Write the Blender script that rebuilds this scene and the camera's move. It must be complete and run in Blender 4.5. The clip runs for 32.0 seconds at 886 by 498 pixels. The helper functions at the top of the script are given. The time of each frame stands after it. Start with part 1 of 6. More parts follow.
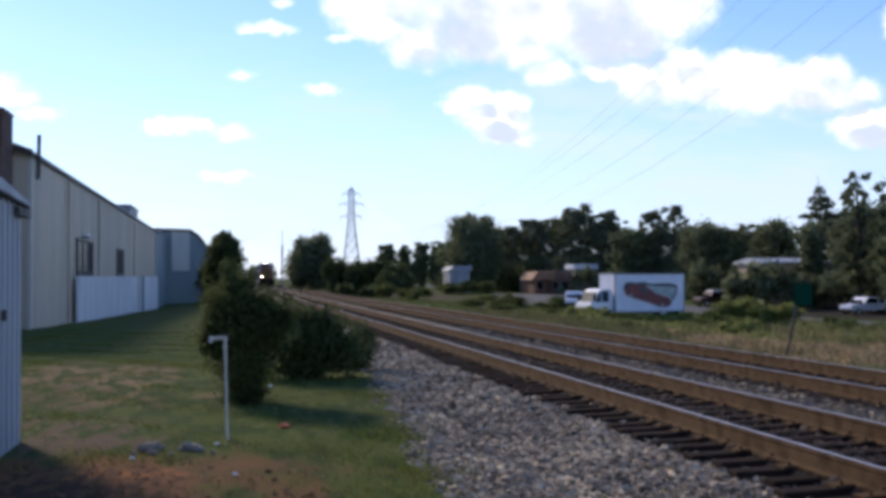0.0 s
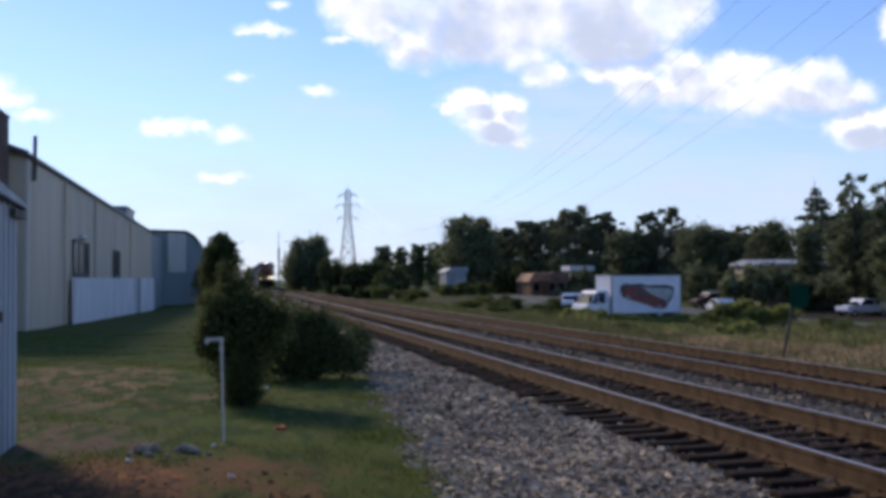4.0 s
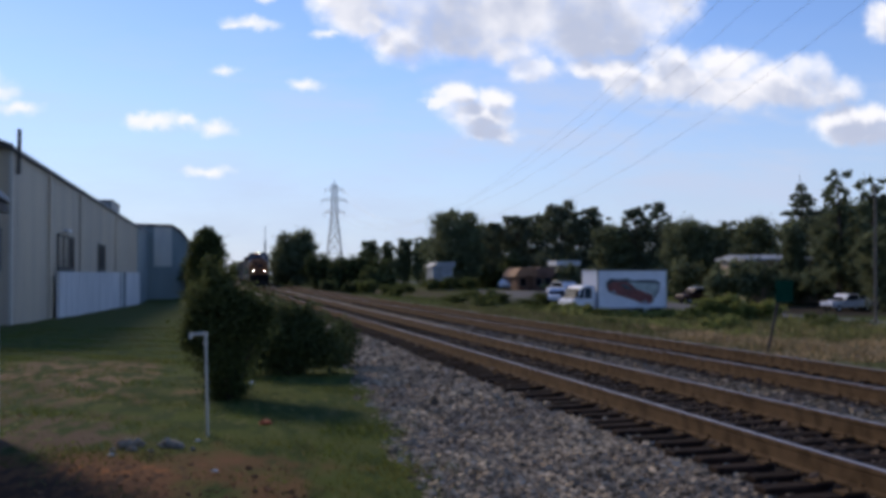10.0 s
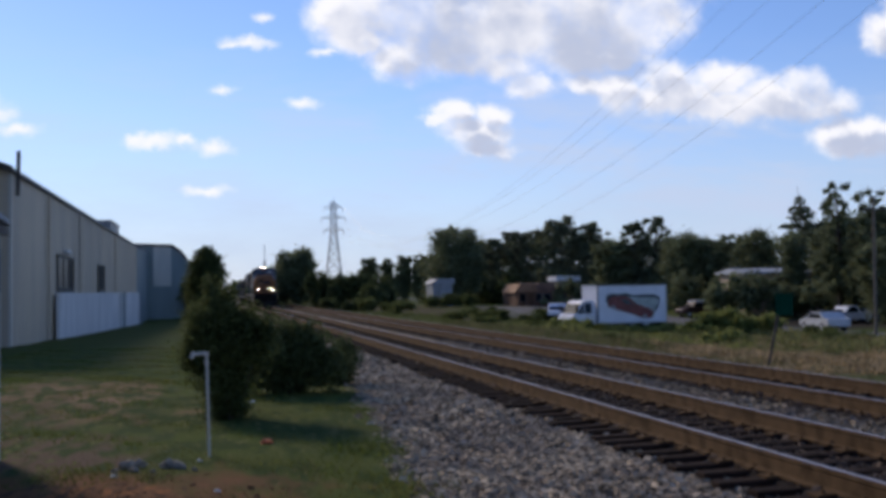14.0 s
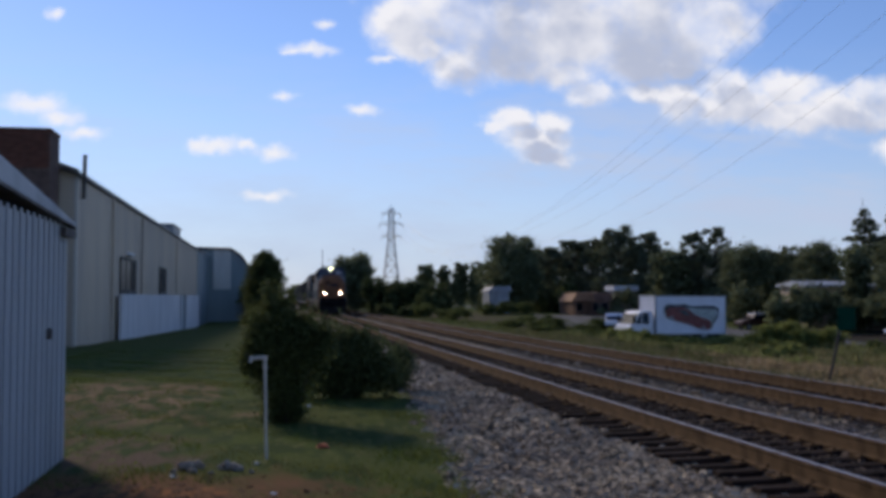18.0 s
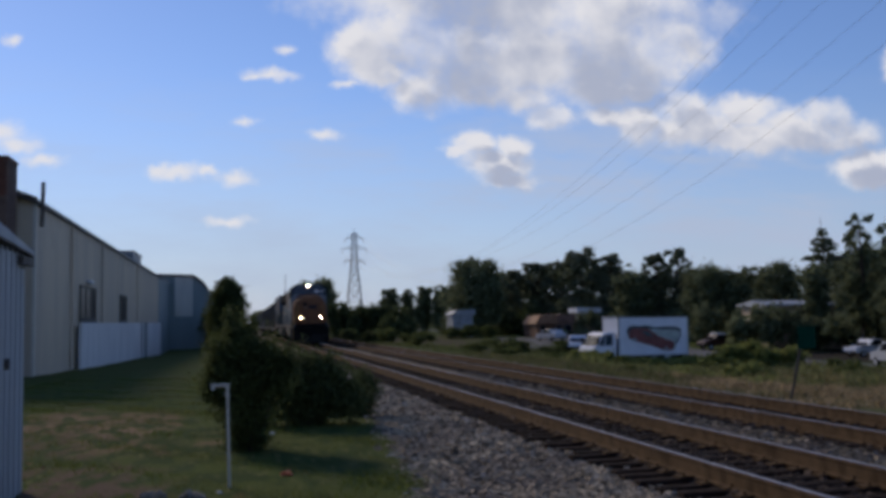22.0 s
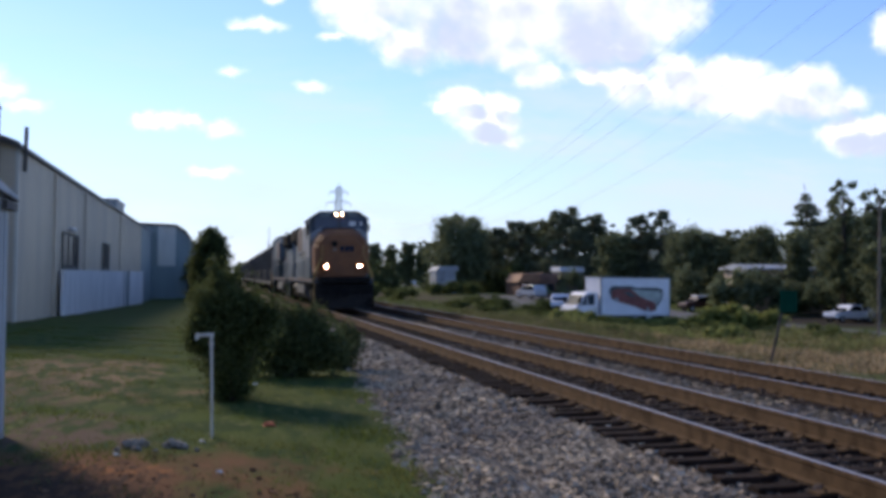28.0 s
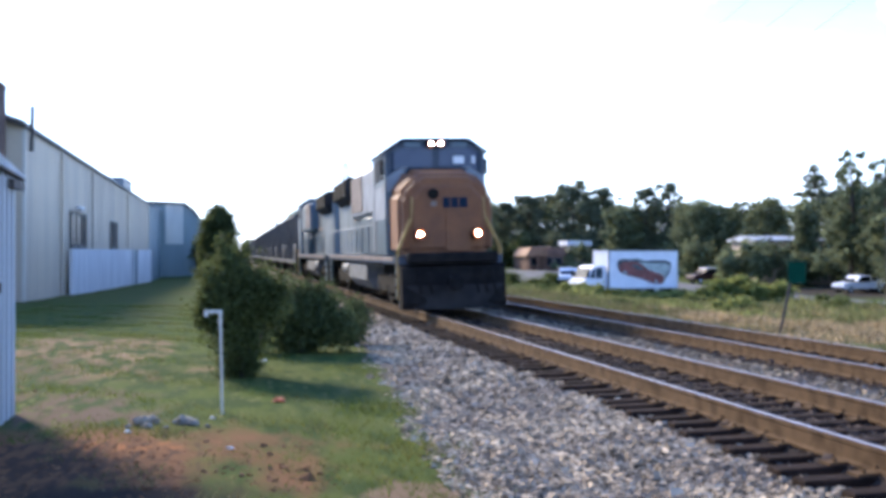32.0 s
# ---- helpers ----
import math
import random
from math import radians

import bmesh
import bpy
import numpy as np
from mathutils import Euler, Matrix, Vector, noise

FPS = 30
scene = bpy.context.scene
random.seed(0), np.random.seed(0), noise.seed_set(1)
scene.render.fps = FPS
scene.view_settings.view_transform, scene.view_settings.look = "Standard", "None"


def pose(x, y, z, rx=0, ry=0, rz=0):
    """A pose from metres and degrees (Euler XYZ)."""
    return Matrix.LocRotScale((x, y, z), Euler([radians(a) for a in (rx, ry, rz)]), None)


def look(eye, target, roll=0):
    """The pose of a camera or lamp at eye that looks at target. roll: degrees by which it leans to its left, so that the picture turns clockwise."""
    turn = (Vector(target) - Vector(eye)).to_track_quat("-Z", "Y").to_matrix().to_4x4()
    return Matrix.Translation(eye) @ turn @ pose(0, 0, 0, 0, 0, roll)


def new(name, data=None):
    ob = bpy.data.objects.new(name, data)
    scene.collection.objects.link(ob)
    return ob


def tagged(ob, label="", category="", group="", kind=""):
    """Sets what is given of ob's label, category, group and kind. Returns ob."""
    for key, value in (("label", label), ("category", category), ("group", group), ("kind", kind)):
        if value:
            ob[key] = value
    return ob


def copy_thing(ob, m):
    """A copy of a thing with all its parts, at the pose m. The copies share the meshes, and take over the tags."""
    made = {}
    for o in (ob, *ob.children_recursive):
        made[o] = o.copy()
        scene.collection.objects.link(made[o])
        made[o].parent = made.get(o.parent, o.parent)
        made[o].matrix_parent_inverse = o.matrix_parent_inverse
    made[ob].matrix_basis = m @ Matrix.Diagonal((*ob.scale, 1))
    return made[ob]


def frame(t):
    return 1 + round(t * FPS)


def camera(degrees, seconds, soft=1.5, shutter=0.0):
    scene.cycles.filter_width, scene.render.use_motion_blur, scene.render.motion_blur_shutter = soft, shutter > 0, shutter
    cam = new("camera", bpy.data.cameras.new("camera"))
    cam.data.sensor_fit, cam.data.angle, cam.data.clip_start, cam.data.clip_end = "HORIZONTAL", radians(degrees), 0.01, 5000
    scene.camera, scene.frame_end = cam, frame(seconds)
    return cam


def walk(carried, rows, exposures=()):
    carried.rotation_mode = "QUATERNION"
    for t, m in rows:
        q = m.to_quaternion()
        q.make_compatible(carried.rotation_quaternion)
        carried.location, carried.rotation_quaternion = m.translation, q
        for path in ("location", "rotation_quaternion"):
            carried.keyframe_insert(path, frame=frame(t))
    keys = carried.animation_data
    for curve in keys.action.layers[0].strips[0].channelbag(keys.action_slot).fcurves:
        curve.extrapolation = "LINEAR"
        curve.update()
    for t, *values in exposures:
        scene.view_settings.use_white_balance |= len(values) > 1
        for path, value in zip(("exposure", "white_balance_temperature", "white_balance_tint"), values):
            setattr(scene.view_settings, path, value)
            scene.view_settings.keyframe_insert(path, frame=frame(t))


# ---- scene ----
PATH = [
    (0, -0.005, 0.003, 1.688, -11.03, 1.41, -0.32), (0.5, -0.009, -0.002, 1.686, -11.06, 1.81, -0.15), (1, -0.007, -0.001, 1.688, -11.03, 1.81, -0.44),
    (1.5, -0.011, -0.000, 1.690, -10.62, 1.36, -0.56), (2, -0.011, -0.001, 1.686, -10.47, 0.97, -0.23), (2.5, -0.011, 0.002, 1.688, -10.75, 1.31, -0.39),
    (3, -0.008, 0.001, 1.687, -10.95, 1.56, -0.38), (3.5, -0.006, 0.003, 1.687, -11.39, 1.52, -0.18), (4, -0.004, 0.007, 1.688, -11.21, 1.49, -0.31),
    (4.5, -0.003, 0.003, 1.687, -11.40, 2.54, -1.18), (6.5, 0.018, 0.012, 1.688, -11.96, 2.67, -0.56), (7, 0.022, 0.022, 1.687, -11.97, 2.29, -0.50),
    (7.5, 0.019, 0.026, 1.691, -11.82, 1.72, -0.68), (8, 0.019, 0.036, 1.689, -12.25, 1.40, -0.52), (8.5, 0.017, 0.031, 1.688, -12.34, 1.88, -0.67),
    (9, 0.015, 0.036, 1.691, -12.21, 1.69, -0.19), (9.5, 0.016, 0.031, 1.688, -12.28, 1.27, -0.04), (10, 0.018, 0.029, 1.687, -11.90, 1.21, -0.21),
    (10.5, 0.020, 0.031, 1.689, -12.08, 1.55, -0.59), (11, 0.017, 0.028, 1.686, -11.98, 2.02, -0.74), (11.5, 0.018, 0.021, 1.689, -11.67, 2.19, -0.58),
    (12, 0.016, 0.023, 1.690, -11.92, 2.22, -0.78), (12.5, 0.013, 0.015, 1.686, -12.06, 2.05, -0.59), (13, 0.011, 0.018, 1.690, -12.25, 2.40, -0.55),
    (13.5, 0.010, 0.011, 1.695, -11.97, 2.19, -0.87), (15.5, 0.003, -0.008, 1.694, -11.24, 2.00, -0.13), (16, 0.005, 0.012, 1.699, -12.57, 1.05, 2.51),
    (16.5, -0.006, -0.005, 1.709, -10.17, 1.65, 1.17), (17, -0.002, -0.026, 1.709, -9.82, 2.34, 0.48), (17.5, -0.009, -0.047, 1.715, -8.71, 2.57, 0.13),
    (18, -0.005, -0.062, 1.711, -8.96, 2.47, 0.11), (18.5, -0.001, -0.073, 1.709, -9.19, 2.37, 0.39), (19, -0.004, -0.068, 1.711, -9.71, 2.68, 0.64),
    (19.5, -0.007, -0.077, 1.713, -9.57, 3.31, -0.36), (20, -0.008, -0.073, 1.707, -10.36, 2.79, -0.29), (20.5, -0.004, -0.067, 1.712, -10.20, 2.42, -0.74),
    (21, 0.001, -0.065, 1.708, -11.15, 2.55, -0.27), (21.5, -0.001, -0.063, 1.714, -10.30, 4.05, -0.72), (22, 0.004, -0.053, 1.714, -10.89, 3.71, -0.64),
    (22.5, 0.007, -0.034, 1.712, -11.59, 2.33, -0.22), (23, 0.009, -0.022, 1.707, -11.50, 1.95, -0.06), (23.5, 0.002, -0.015, 1.699, -11.82, 1.41, 0.74),
    (24, 0.002, -0.005, 1.700, -10.85, 0.27, 0.55), (24.5, -0.004, -0.001, 1.701, -10.73, 0.60, -0.34), (25, -0.008, -0.004, 1.695, -10.67, 0.17, 0.33),
    (25.5, -0.015, 0.011, 1.697, -11.14, 0.60, -0.81), (26, -0.020, 0.011, 1.698, -11.06, 1.00, -0.89), (26.5, -0.026, 0.005, 1.701, -11.17, 1.42, 0.08),
    (28.5, -0.033, 0.016, 1.699, -11.74, 1.40, 0.76), (29, -0.035, 0.011, 1.697, -11.36, 1.19, 0.28), (29.5, -0.034, 0.007, 1.696, -10.83, 0.83, 0.81),
    (30, -0.034, 0.009, 1.695, -11.03, 1.02, 0.41), (30.5, -0.030, 0.016, 1.693, -10.95, 0.65, -0.17), (31, -0.026, 0.025, 1.693, -11.05, 0.72, -0.34),
    (31.5, -0.032, 0.030, 1.692, -11.27, 0.57, -0.19), (32, -0.028, 0.031, 1.692, -11.35, 0.12, 0.11),
]
EXPOSURES = [(t, e, 6250 if t < 30.5 else 6000, 12 if t < 30.5 else 10) for t, e in [(0, 0.47), (1, 0.42), (3, 0.3), (4.5, 0.15), (6.5, -0.1), (9, -0.05), (12, -0.06), (13.5, -0.06), (16, -0.1), (18, -0.22), (21, -0.42), (22, -0.45), (23, -0.36), (24.5, 0.0), (26, 0.27), (28.5, 0.4), (29.4, 0.5), (30, 1.05), (30.6, 1.4), (31, 1.58), (32, 1.83)]]


def lens_pose(x, y, z, yaw, pitch, roll):
    # yaw to the left of the track's line, pitch up, roll to the left
    return pose(x, y, z) @ pose(0, 0, 0, 0, 0, yaw) @ pose(0, 0, 0, 90 + pitch, 0, 0) @ pose(0, 0, 0, 0, 0, roll)


cam = camera(44.0, 32.0, soft=4.1)
walk(cam, [(r[0], lens_pose(*r[1:])) for r in PATH], exposures=EXPOSURES)

# ---- light ----
SUN_AZ, SUN_EL = radians(-25), radians(28)  # to the left of the track's line, up
SUN_WAY = Vector((math.sin(SUN_AZ) * math.cos(SUN_EL), math.cos(SUN_AZ) * math.cos(SUN_EL), math.sin(SUN_EL)))
# clouds on the plane (x / y, z / y): centre and half sizes
GREAT_CLOUD = [(0.116, 0.257, 0.029, 0.021), (0.131, 0.234, 0.029, 0.017), (0.168, 0.216, 0.031, 0.02), (0.158, 0.265, 0.048, 0.032), (0.217, 0.246, 0.061, 0.043),
               (0.228, 0.219, 0.044, 0.019), (0.283, 0.249, 0.068, 0.041), (0.277, 0.21, 0.028, 0.016), (0.299, 0.192, 0.024, 0.012), (0.34, 0.256, 0.07, 0.041),
               (0.345, 0.224, 0.046, 0.022), (0.392, 0.248, 0.053, 0.029), (0.427, 0.271, 0.042, 0.028), (0.386, 0.224, 0.035, 0.014), (0.273, 0.303, 0.191, 0.038)]
PUFFS = [(0.356, 0.194, 0.026, 0.01), (0.388, 0.189, 0.029, 0.016), (0.432, 0.204, 0.027, 0.017), (0.444, 0.185, 0.048, 0.018), (0.498, 0.204, 0.043, 0.016),
         (0.504, 0.178, 0.068, 0.017), (0.559, 0.185, 0.044, 0.019), (0.591, 0.201, 0.029, 0.016), (0.603, 0.182, 0.045, 0.016), (0.621, 0.15, 0.032, 0.019),
         (0.66, 0.153, 0.033, 0.017), (0.64, 0.138, 0.039, 0.012), (0.676, 0.256, 0.025, 0.021), (0.702, 0.266, 0.027, 0.03), (0.224, 0.166, 0.022, 0.013),
         (0.208, 0.157, 0.014, 0.007), (0.26, 0.164, 0.019, 0.011), (0.243, 0.147, 0.03, 0.014), (0.254, 0.133, 0.025, 0.008)]
CLOUDS = GREAT_CLOUD + PUFFS
WISPS = [(0.034, 0.224, 0.023, 0.005), (0.018, 0.221, 0.008, 0.004), (0.105, 0.218, 0.014, 0.004), (0.011, 0.183, 0.013, 0.005), (0.084, 0.174, 0.013, 0.006),
         (-0.049, 0.135, 0.022, 0.007), (-0.062, 0.138, 0.011, 0.006), (-0.026, 0.133, 0.012, 0.005), (0.002, 0.129, 0.016, 0.007), (-0.003, 0.091, 0.021, 0.005),
         (0.046, 0.248, 0.01, 0.005), (-0.205, 0.168, 0.028, 0.009), (-0.184, 0.158, 0.019, 0.008), (-0.162, 0.145, 0.016, 0.006), (-0.189, 0.25, 0.008, 0.006)]


def make_sky():
    world = bpy.data.worlds.new("sky")
    scene.world = world
    world.use_nodes = True
    nt = world.node_tree
    nt.nodes.clear()
    N, link = nt.nodes.new, nt.links.new

    def calc(op, a, b=None, c=None):
        n = N("ShaderNodeMath")
        n.operation = op
        for i, v in enumerate((a, b, c)):
            if v is None:
                continue
            if isinstance(v, (int, float)):
                n.inputs[i].default_value = v
            else:
                link(v, n.inputs[i])
        return n.outputs[0]

    sky = N("ShaderNodeTexSky")
    sky.sky_type, sky.sun_disc = "NISHITA", False
    sky.sun_elevation, sky.sun_rotation = SUN_EL, SUN_AZ
    sky.air_density, sky.dust_density, sky.ozone_density = 1.0, 0.1, 4.0
    coord = N("ShaderNodeTexCoord")
    split = N("ShaderNodeSeparateXYZ")
    link(coord.outputs["Generated"], split.inputs[0])
    ahead = calc("MAXIMUM", split.outputs[1], 0.05)
    flat = N("ShaderNodeCombineXYZ")
    link(calc("DIVIDE", split.outputs[0], ahead), flat.inputs[0])
    link(calc("DIVIDE", split.outputs[2], ahead), flat.inputs[1])
    def ramp(value, lo, hi):
        r = N("ShaderNodeMapRange")
        r.interpolation_type = "SMOOTHSTEP"
        r.inputs["From Min"].default_value, r.inputs["From Max"].default_value = lo, hi
        link(value, r.inputs["Value"])
        return r.outputs["Result"]

    def vec(op, a, b, c=None):
        n = N("ShaderNodeVectorMath")
        n.operation = op
        for i, v in enumerate((a, b, c)):
            if isinstance(v, tuple):
                n.inputs[i].default_value = v
            elif v is not None:
                link(v, n.inputs[i])
        return n.outputs[0]

    def fog(place, scale, detail, rough=0.6):
        n = N("ShaderNodeTexNoise")
        n.inputs["Scale"].default_value, n.inputs["Detail"].default_value, n.inputs["Roughness"].default_value = scale, detail, rough
        link(place, n.inputs["Vector"])
        return n.outputs

    def cover(place, puffs, grow, after):
        # each puff waits for the one before it, so that few values are held at a time
        last = None
        for u, v, a, b in puffs:
            m = N("ShaderNodeMapping")
            m.vector_type = "TEXTURE"
            m.inputs["Location"].default_value, m.inputs["Scale"].default_value = (u, v, 0), (a * grow, b * grow, 1)
            held = last if last is not None else after
            link(vec("MULTIPLY_ADD", held, (1e-7, 1e-7, 0), place) if held is not None else place, m.inputs["Vector"])
            ln = N("ShaderNodeVectorMath")
            ln.operation = "LENGTH"
            link(m.outputs[0], ln.inputs[0])
            one = calc("SUBTRACT", 1.0, ln.outputs["Value"])
            last = one if last is None else calc("SMOOTH_MAX", last, one, 0.2)
        return last

    def density(place, puffs, grow, rag, after=None):
        # the plane is warped before the puffs are laid on it, so that their edges billow
        big = vec("MULTIPLY_ADD", fog(place, 16, 2)["Color"], (0.026, 0.018, 0), (-0.013, -0.009, 0))
        small = vec("MULTIPLY_ADD", fog(place, 62, 5, 0.65)["Color"], (0.022, 0.016, 0), (-0.011, -0.008, 0))
        moved = vec("ADD", vec("ADD", place, big), small)
        return calc("ADD", cover(moved, puffs, grow, after), calc("MULTIPLY_ADD", fog(place, 30, 6, 0.62)["Fac"], rag, -rag / 2))

    here = flat.outputs[0]
    body = density(here, CLOUDS, 1.12, 0.8)
    toward = density(vec("ADD", here, (-0.008, 0.012, 0)), CLOUDS, 1.12, 0.8, body)
    thin = density(here, WISPS, 1.35, 0.9, toward)
    broken = calc("MULTIPLY_ADD", ramp(fog(here, 13, 6, 0.65)["Fac"], 0.3, 0.55), 0.36, 0.64)
    mask = calc("MAXIMUM", calc("MULTIPLY", ramp(body, -0.22, 0.5), broken), calc("MULTIPLY", ramp(thin, -0.1, 0.95), 0.95))
    # the side away from the sun and the thick hearts are greyer
    shade = calc("MULTIPLY", ramp(toward, 0.05, 0.6), ramp(fog(here, 11, 4, 0.5)["Fac"], 0.7, 0.36))
    tone = N("ShaderNodeMix")
    tone.data_type = "RGBA"
    link(shade, tone.inputs[0])
    tone.inputs[6].default_value, tone.inputs[7].default_value = CLOUD_LIT, CLOUD_SHADE
    # a faint veil low over the land
    veil = calc("MULTIPLY", ramp(split.outputs[2], 0.22, 0.0), calc("MULTIPLY_ADD", fog(vec("MULTIPLY", here, (1, 4, 1)), 5, 5)["Fac"], 0.7, 0.4))
    # broad streaks of thin high cloud, thickest away from the sun
    streak = ramp(fog(vec("MULTIPLY", here, (1.6, 7, 1)), 2.6, 7, 0.66)["Fac"], 0.4, 0.66)
    split_flat = N("ShaderNodeSeparateXYZ")
    link(here, split_flat.inputs[0])
    band = calc("MULTIPLY", ramp(split_flat.outputs[1], 0.26, 0.13), calc("MULTIPLY_ADD", ramp(split_flat.outputs[0], -0.05, 0.35), 0.48, 0.3))
    streaks = calc("MULTIPLY", streak, band)
    hazy = N("ShaderNodeMix")
    hazy.data_type = "RGBA"
    link(veil, hazy.inputs[0])
    deep = N("ShaderNodeMix")
    deep.data_type, deep.blend_type = "RGBA", "MULTIPLY"
    deep.inputs[0].default_value = 1.0
    link(sky.outputs[0], deep.inputs[6])
    deep.inputs[7].default_value = (0.975, 0.962, 1.14, 1)
    link(deep.outputs[2], hazy.inputs[6])
    hazy.inputs[7].default_value = (4.5, 5.35, 6.8, 1)
    thin_cloud = N("ShaderNodeMix")
    thin_cloud.data_type = "RGBA"
    link(streaks, thin_cloud.inputs[0])
    link(hazy.outputs[2], thin_cloud.inputs[6])
    thin_cloud.inputs[7].default_value = (4.95, 5.65, 7.1, 1)
    gain = N("ShaderNodeMix")
    gain.data_type = "RGBA"
    link(mask, gain.inputs[0])
    link(thin_cloud.outputs[2], gain.inputs[6])
    link(tone.outputs[2], gain.inputs[7])
    back = N("ShaderNodeBackground")
    back.inputs["Strength"].default_value = SKY_STRENGTH
    link(gain.outputs[2], back.inputs["Color"])
    out = N("ShaderNodeOutputWorld")
    link(back.outputs[0], out.inputs[0])


SKY_STRENGTH = 0.12
CLOUD_LIT, CLOUD_SHADE = (8.7, 8.55, 8.6, 1), (4.6, 4.98, 6.1, 1)
make_sky()
sun = new("sun", bpy.data.lights.new("sun", "SUN"))
sun.data.energy, sun.data.angle, sun.data.color = 2.5, radians(11), (1.0, 0.83, 0.6)
sun.matrix_world = look(SUN_WAY * 60, (0, 0, 0))


# ---- materials ----
def material(name, base, rough=0.8, metal=0.0, vary=0.25, scale=3.0, fine=40.0, bump=0.2, tint=None, spec=0.5, streak=None, island=0.0, glow=0.0):
    """A surface with stains at one scale, grain at another and relief; tint: the colour of its stains; streak: stretches the stains along z."""
    m = bpy.data.materials.new(name)
    m.use_nodes = True
    nt = m.node_tree
    b = nt.nodes["Principled BSDF"]
    N, link = nt.nodes.new, nt.links.new
    b.inputs["Roughness"].default_value, b.inputs["Metallic"].default_value = rough, metal
    b.inputs["Specular IOR Level"].default_value = spec
    tc = N("ShaderNodeTexCoord")
    mp = N("ShaderNodeMapping")
    if streak:
        mp.inputs["Scale"].default_value = (1, 1, streak)
    link(tc.outputs["Object"], mp.inputs[0])
    n1, n2 = N("ShaderNodeTexNoise"), N("ShaderNodeTexNoise")
    n1.inputs["Scale"].default_value, n1.inputs["Detail"].default_value = scale, 5
    n2.inputs["Scale"].default_value, n2.inputs["Detail"].default_value = fine, 3
    link(mp.outputs[0], n1.inputs["Vector"])
    link(tc.outputs["Object"], n2.inputs["Vector"])
    mix = N("ShaderNodeMix")
    mix.data_type = "RGBA"
    r = N("ShaderNodeMapRange")
    r.inputs["From Min"].default_value, r.inputs["From Max"].default_value = 0.38, 0.68
    link(n1.outputs["Fac"], r.inputs["Value"])
    link(r.outputs[0], mix.inputs[0])
    dark = tint or tuple(c * (1 - 1.6 * vary) for c in base)
    mix.inputs[6].default_value, mix.inputs[7].default_value = (*base, 1), (*dark, 1)
    hsv = N("ShaderNodeHueSaturation")
    v = N("ShaderNodeMath")
    v.operation = "MULTIPLY_ADD"
    v.inputs[1].default_value, v.inputs[2].default_value = 1.4 * vary, 1 - 0.7 * vary
    link(n2.outputs["Fac"], v.inputs[0])
    value = v.outputs[0]
    if island:
        info, add = (N("ShaderNodeNewGeometry"), N("ShaderNodeMath")) if island > 0 else (N("ShaderNodeObjectInfo"), N("ShaderNodeMath"))
        add.operation = "MULTIPLY_ADD"
        link(info.outputs["Random Per Island" if island > 0 else "Random"], add.inputs[0])
        add.inputs[1].default_value = abs(island)
        off = N("ShaderNodeMath")
        link(value, off.inputs[0])
        off.inputs[1].default_value = -abs(island) / 2
        link(off.outputs[0], add.inputs[2])
        value = add.outputs[0]
    link(value, hsv.inputs["Value"])
    link(mix.outputs[2], hsv.inputs["Color"])
    link(hsv.outputs[0], b.inputs["Base Color"])
    rr = N("ShaderNodeMath")
    rr.operation = "MULTIPLY_ADD"
    rr.inputs[1].default_value, rr.inputs[2].default_value = 0.25, max(rough - 0.12, 0.03)
    link(n1.outputs["Fac"], rr.inputs[0])
    link(rr.outputs[0], b.inputs["Roughness"])
    if bump:
        bp = N("ShaderNodeBump")
        bp.inputs["Strength"].default_value, bp.inputs["Distance"].default_value = bump, 0.02
        link(n2.outputs["Fac"], bp.inputs["Height"])
        link(bp.outputs[0], b.inputs["Normal"])
    if glow:
        b.inputs["Emission Color"].default_value, b.inputs["Emission Strength"].default_value = (1.0, 0.86, 0.62, 1), glow
    return m


M = {}
M["ballast_bed"] = material("ballast_bed", (0.17, 0.135, 0.09), 0.95, vary=0.5, scale=1.2, fine=22, bump=0.8, tint=(0.08, 0.068, 0.062), spec=0.1)
M["stone"] = material("ballast_stone", (0.39, 0.31, 0.212), 0.9, vary=0.3, scale=0.8, fine=30, bump=0.2, tint=(0.22, 0.17, 0.124), island=1.65, spec=0.2)
M["rail_rust"] = material("rail_rust", (0.12, 0.075, 0.04), 0.9, vary=0.3, scale=4, fine=50, spec=0.08)
M["rail_head"] = material("rail_head", (0.42, 0.37, 0.35), 0.45, metal=0.6, vary=0.15, scale=3, fine=20, bump=0.03)
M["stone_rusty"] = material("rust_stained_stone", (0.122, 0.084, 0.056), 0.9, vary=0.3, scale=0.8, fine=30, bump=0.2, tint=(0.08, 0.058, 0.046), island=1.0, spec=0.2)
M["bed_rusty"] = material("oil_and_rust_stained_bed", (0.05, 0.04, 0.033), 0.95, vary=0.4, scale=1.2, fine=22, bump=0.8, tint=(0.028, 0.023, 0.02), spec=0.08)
M["stone_grey"] = material("grey_ballast_stone", (0.26, 0.203, 0.132), 0.9, vary=0.3, scale=0.8, fine=30, bump=0.2, tint=(0.14, 0.112, 0.095), island=1.1, spec=0.2)
M["tie"] = material("tie_wood", (0.032, 0.02, 0.0145), 0.95, vary=0.4, scale=5, fine=40, bump=0.5, island=-0.5, spec=0.1)


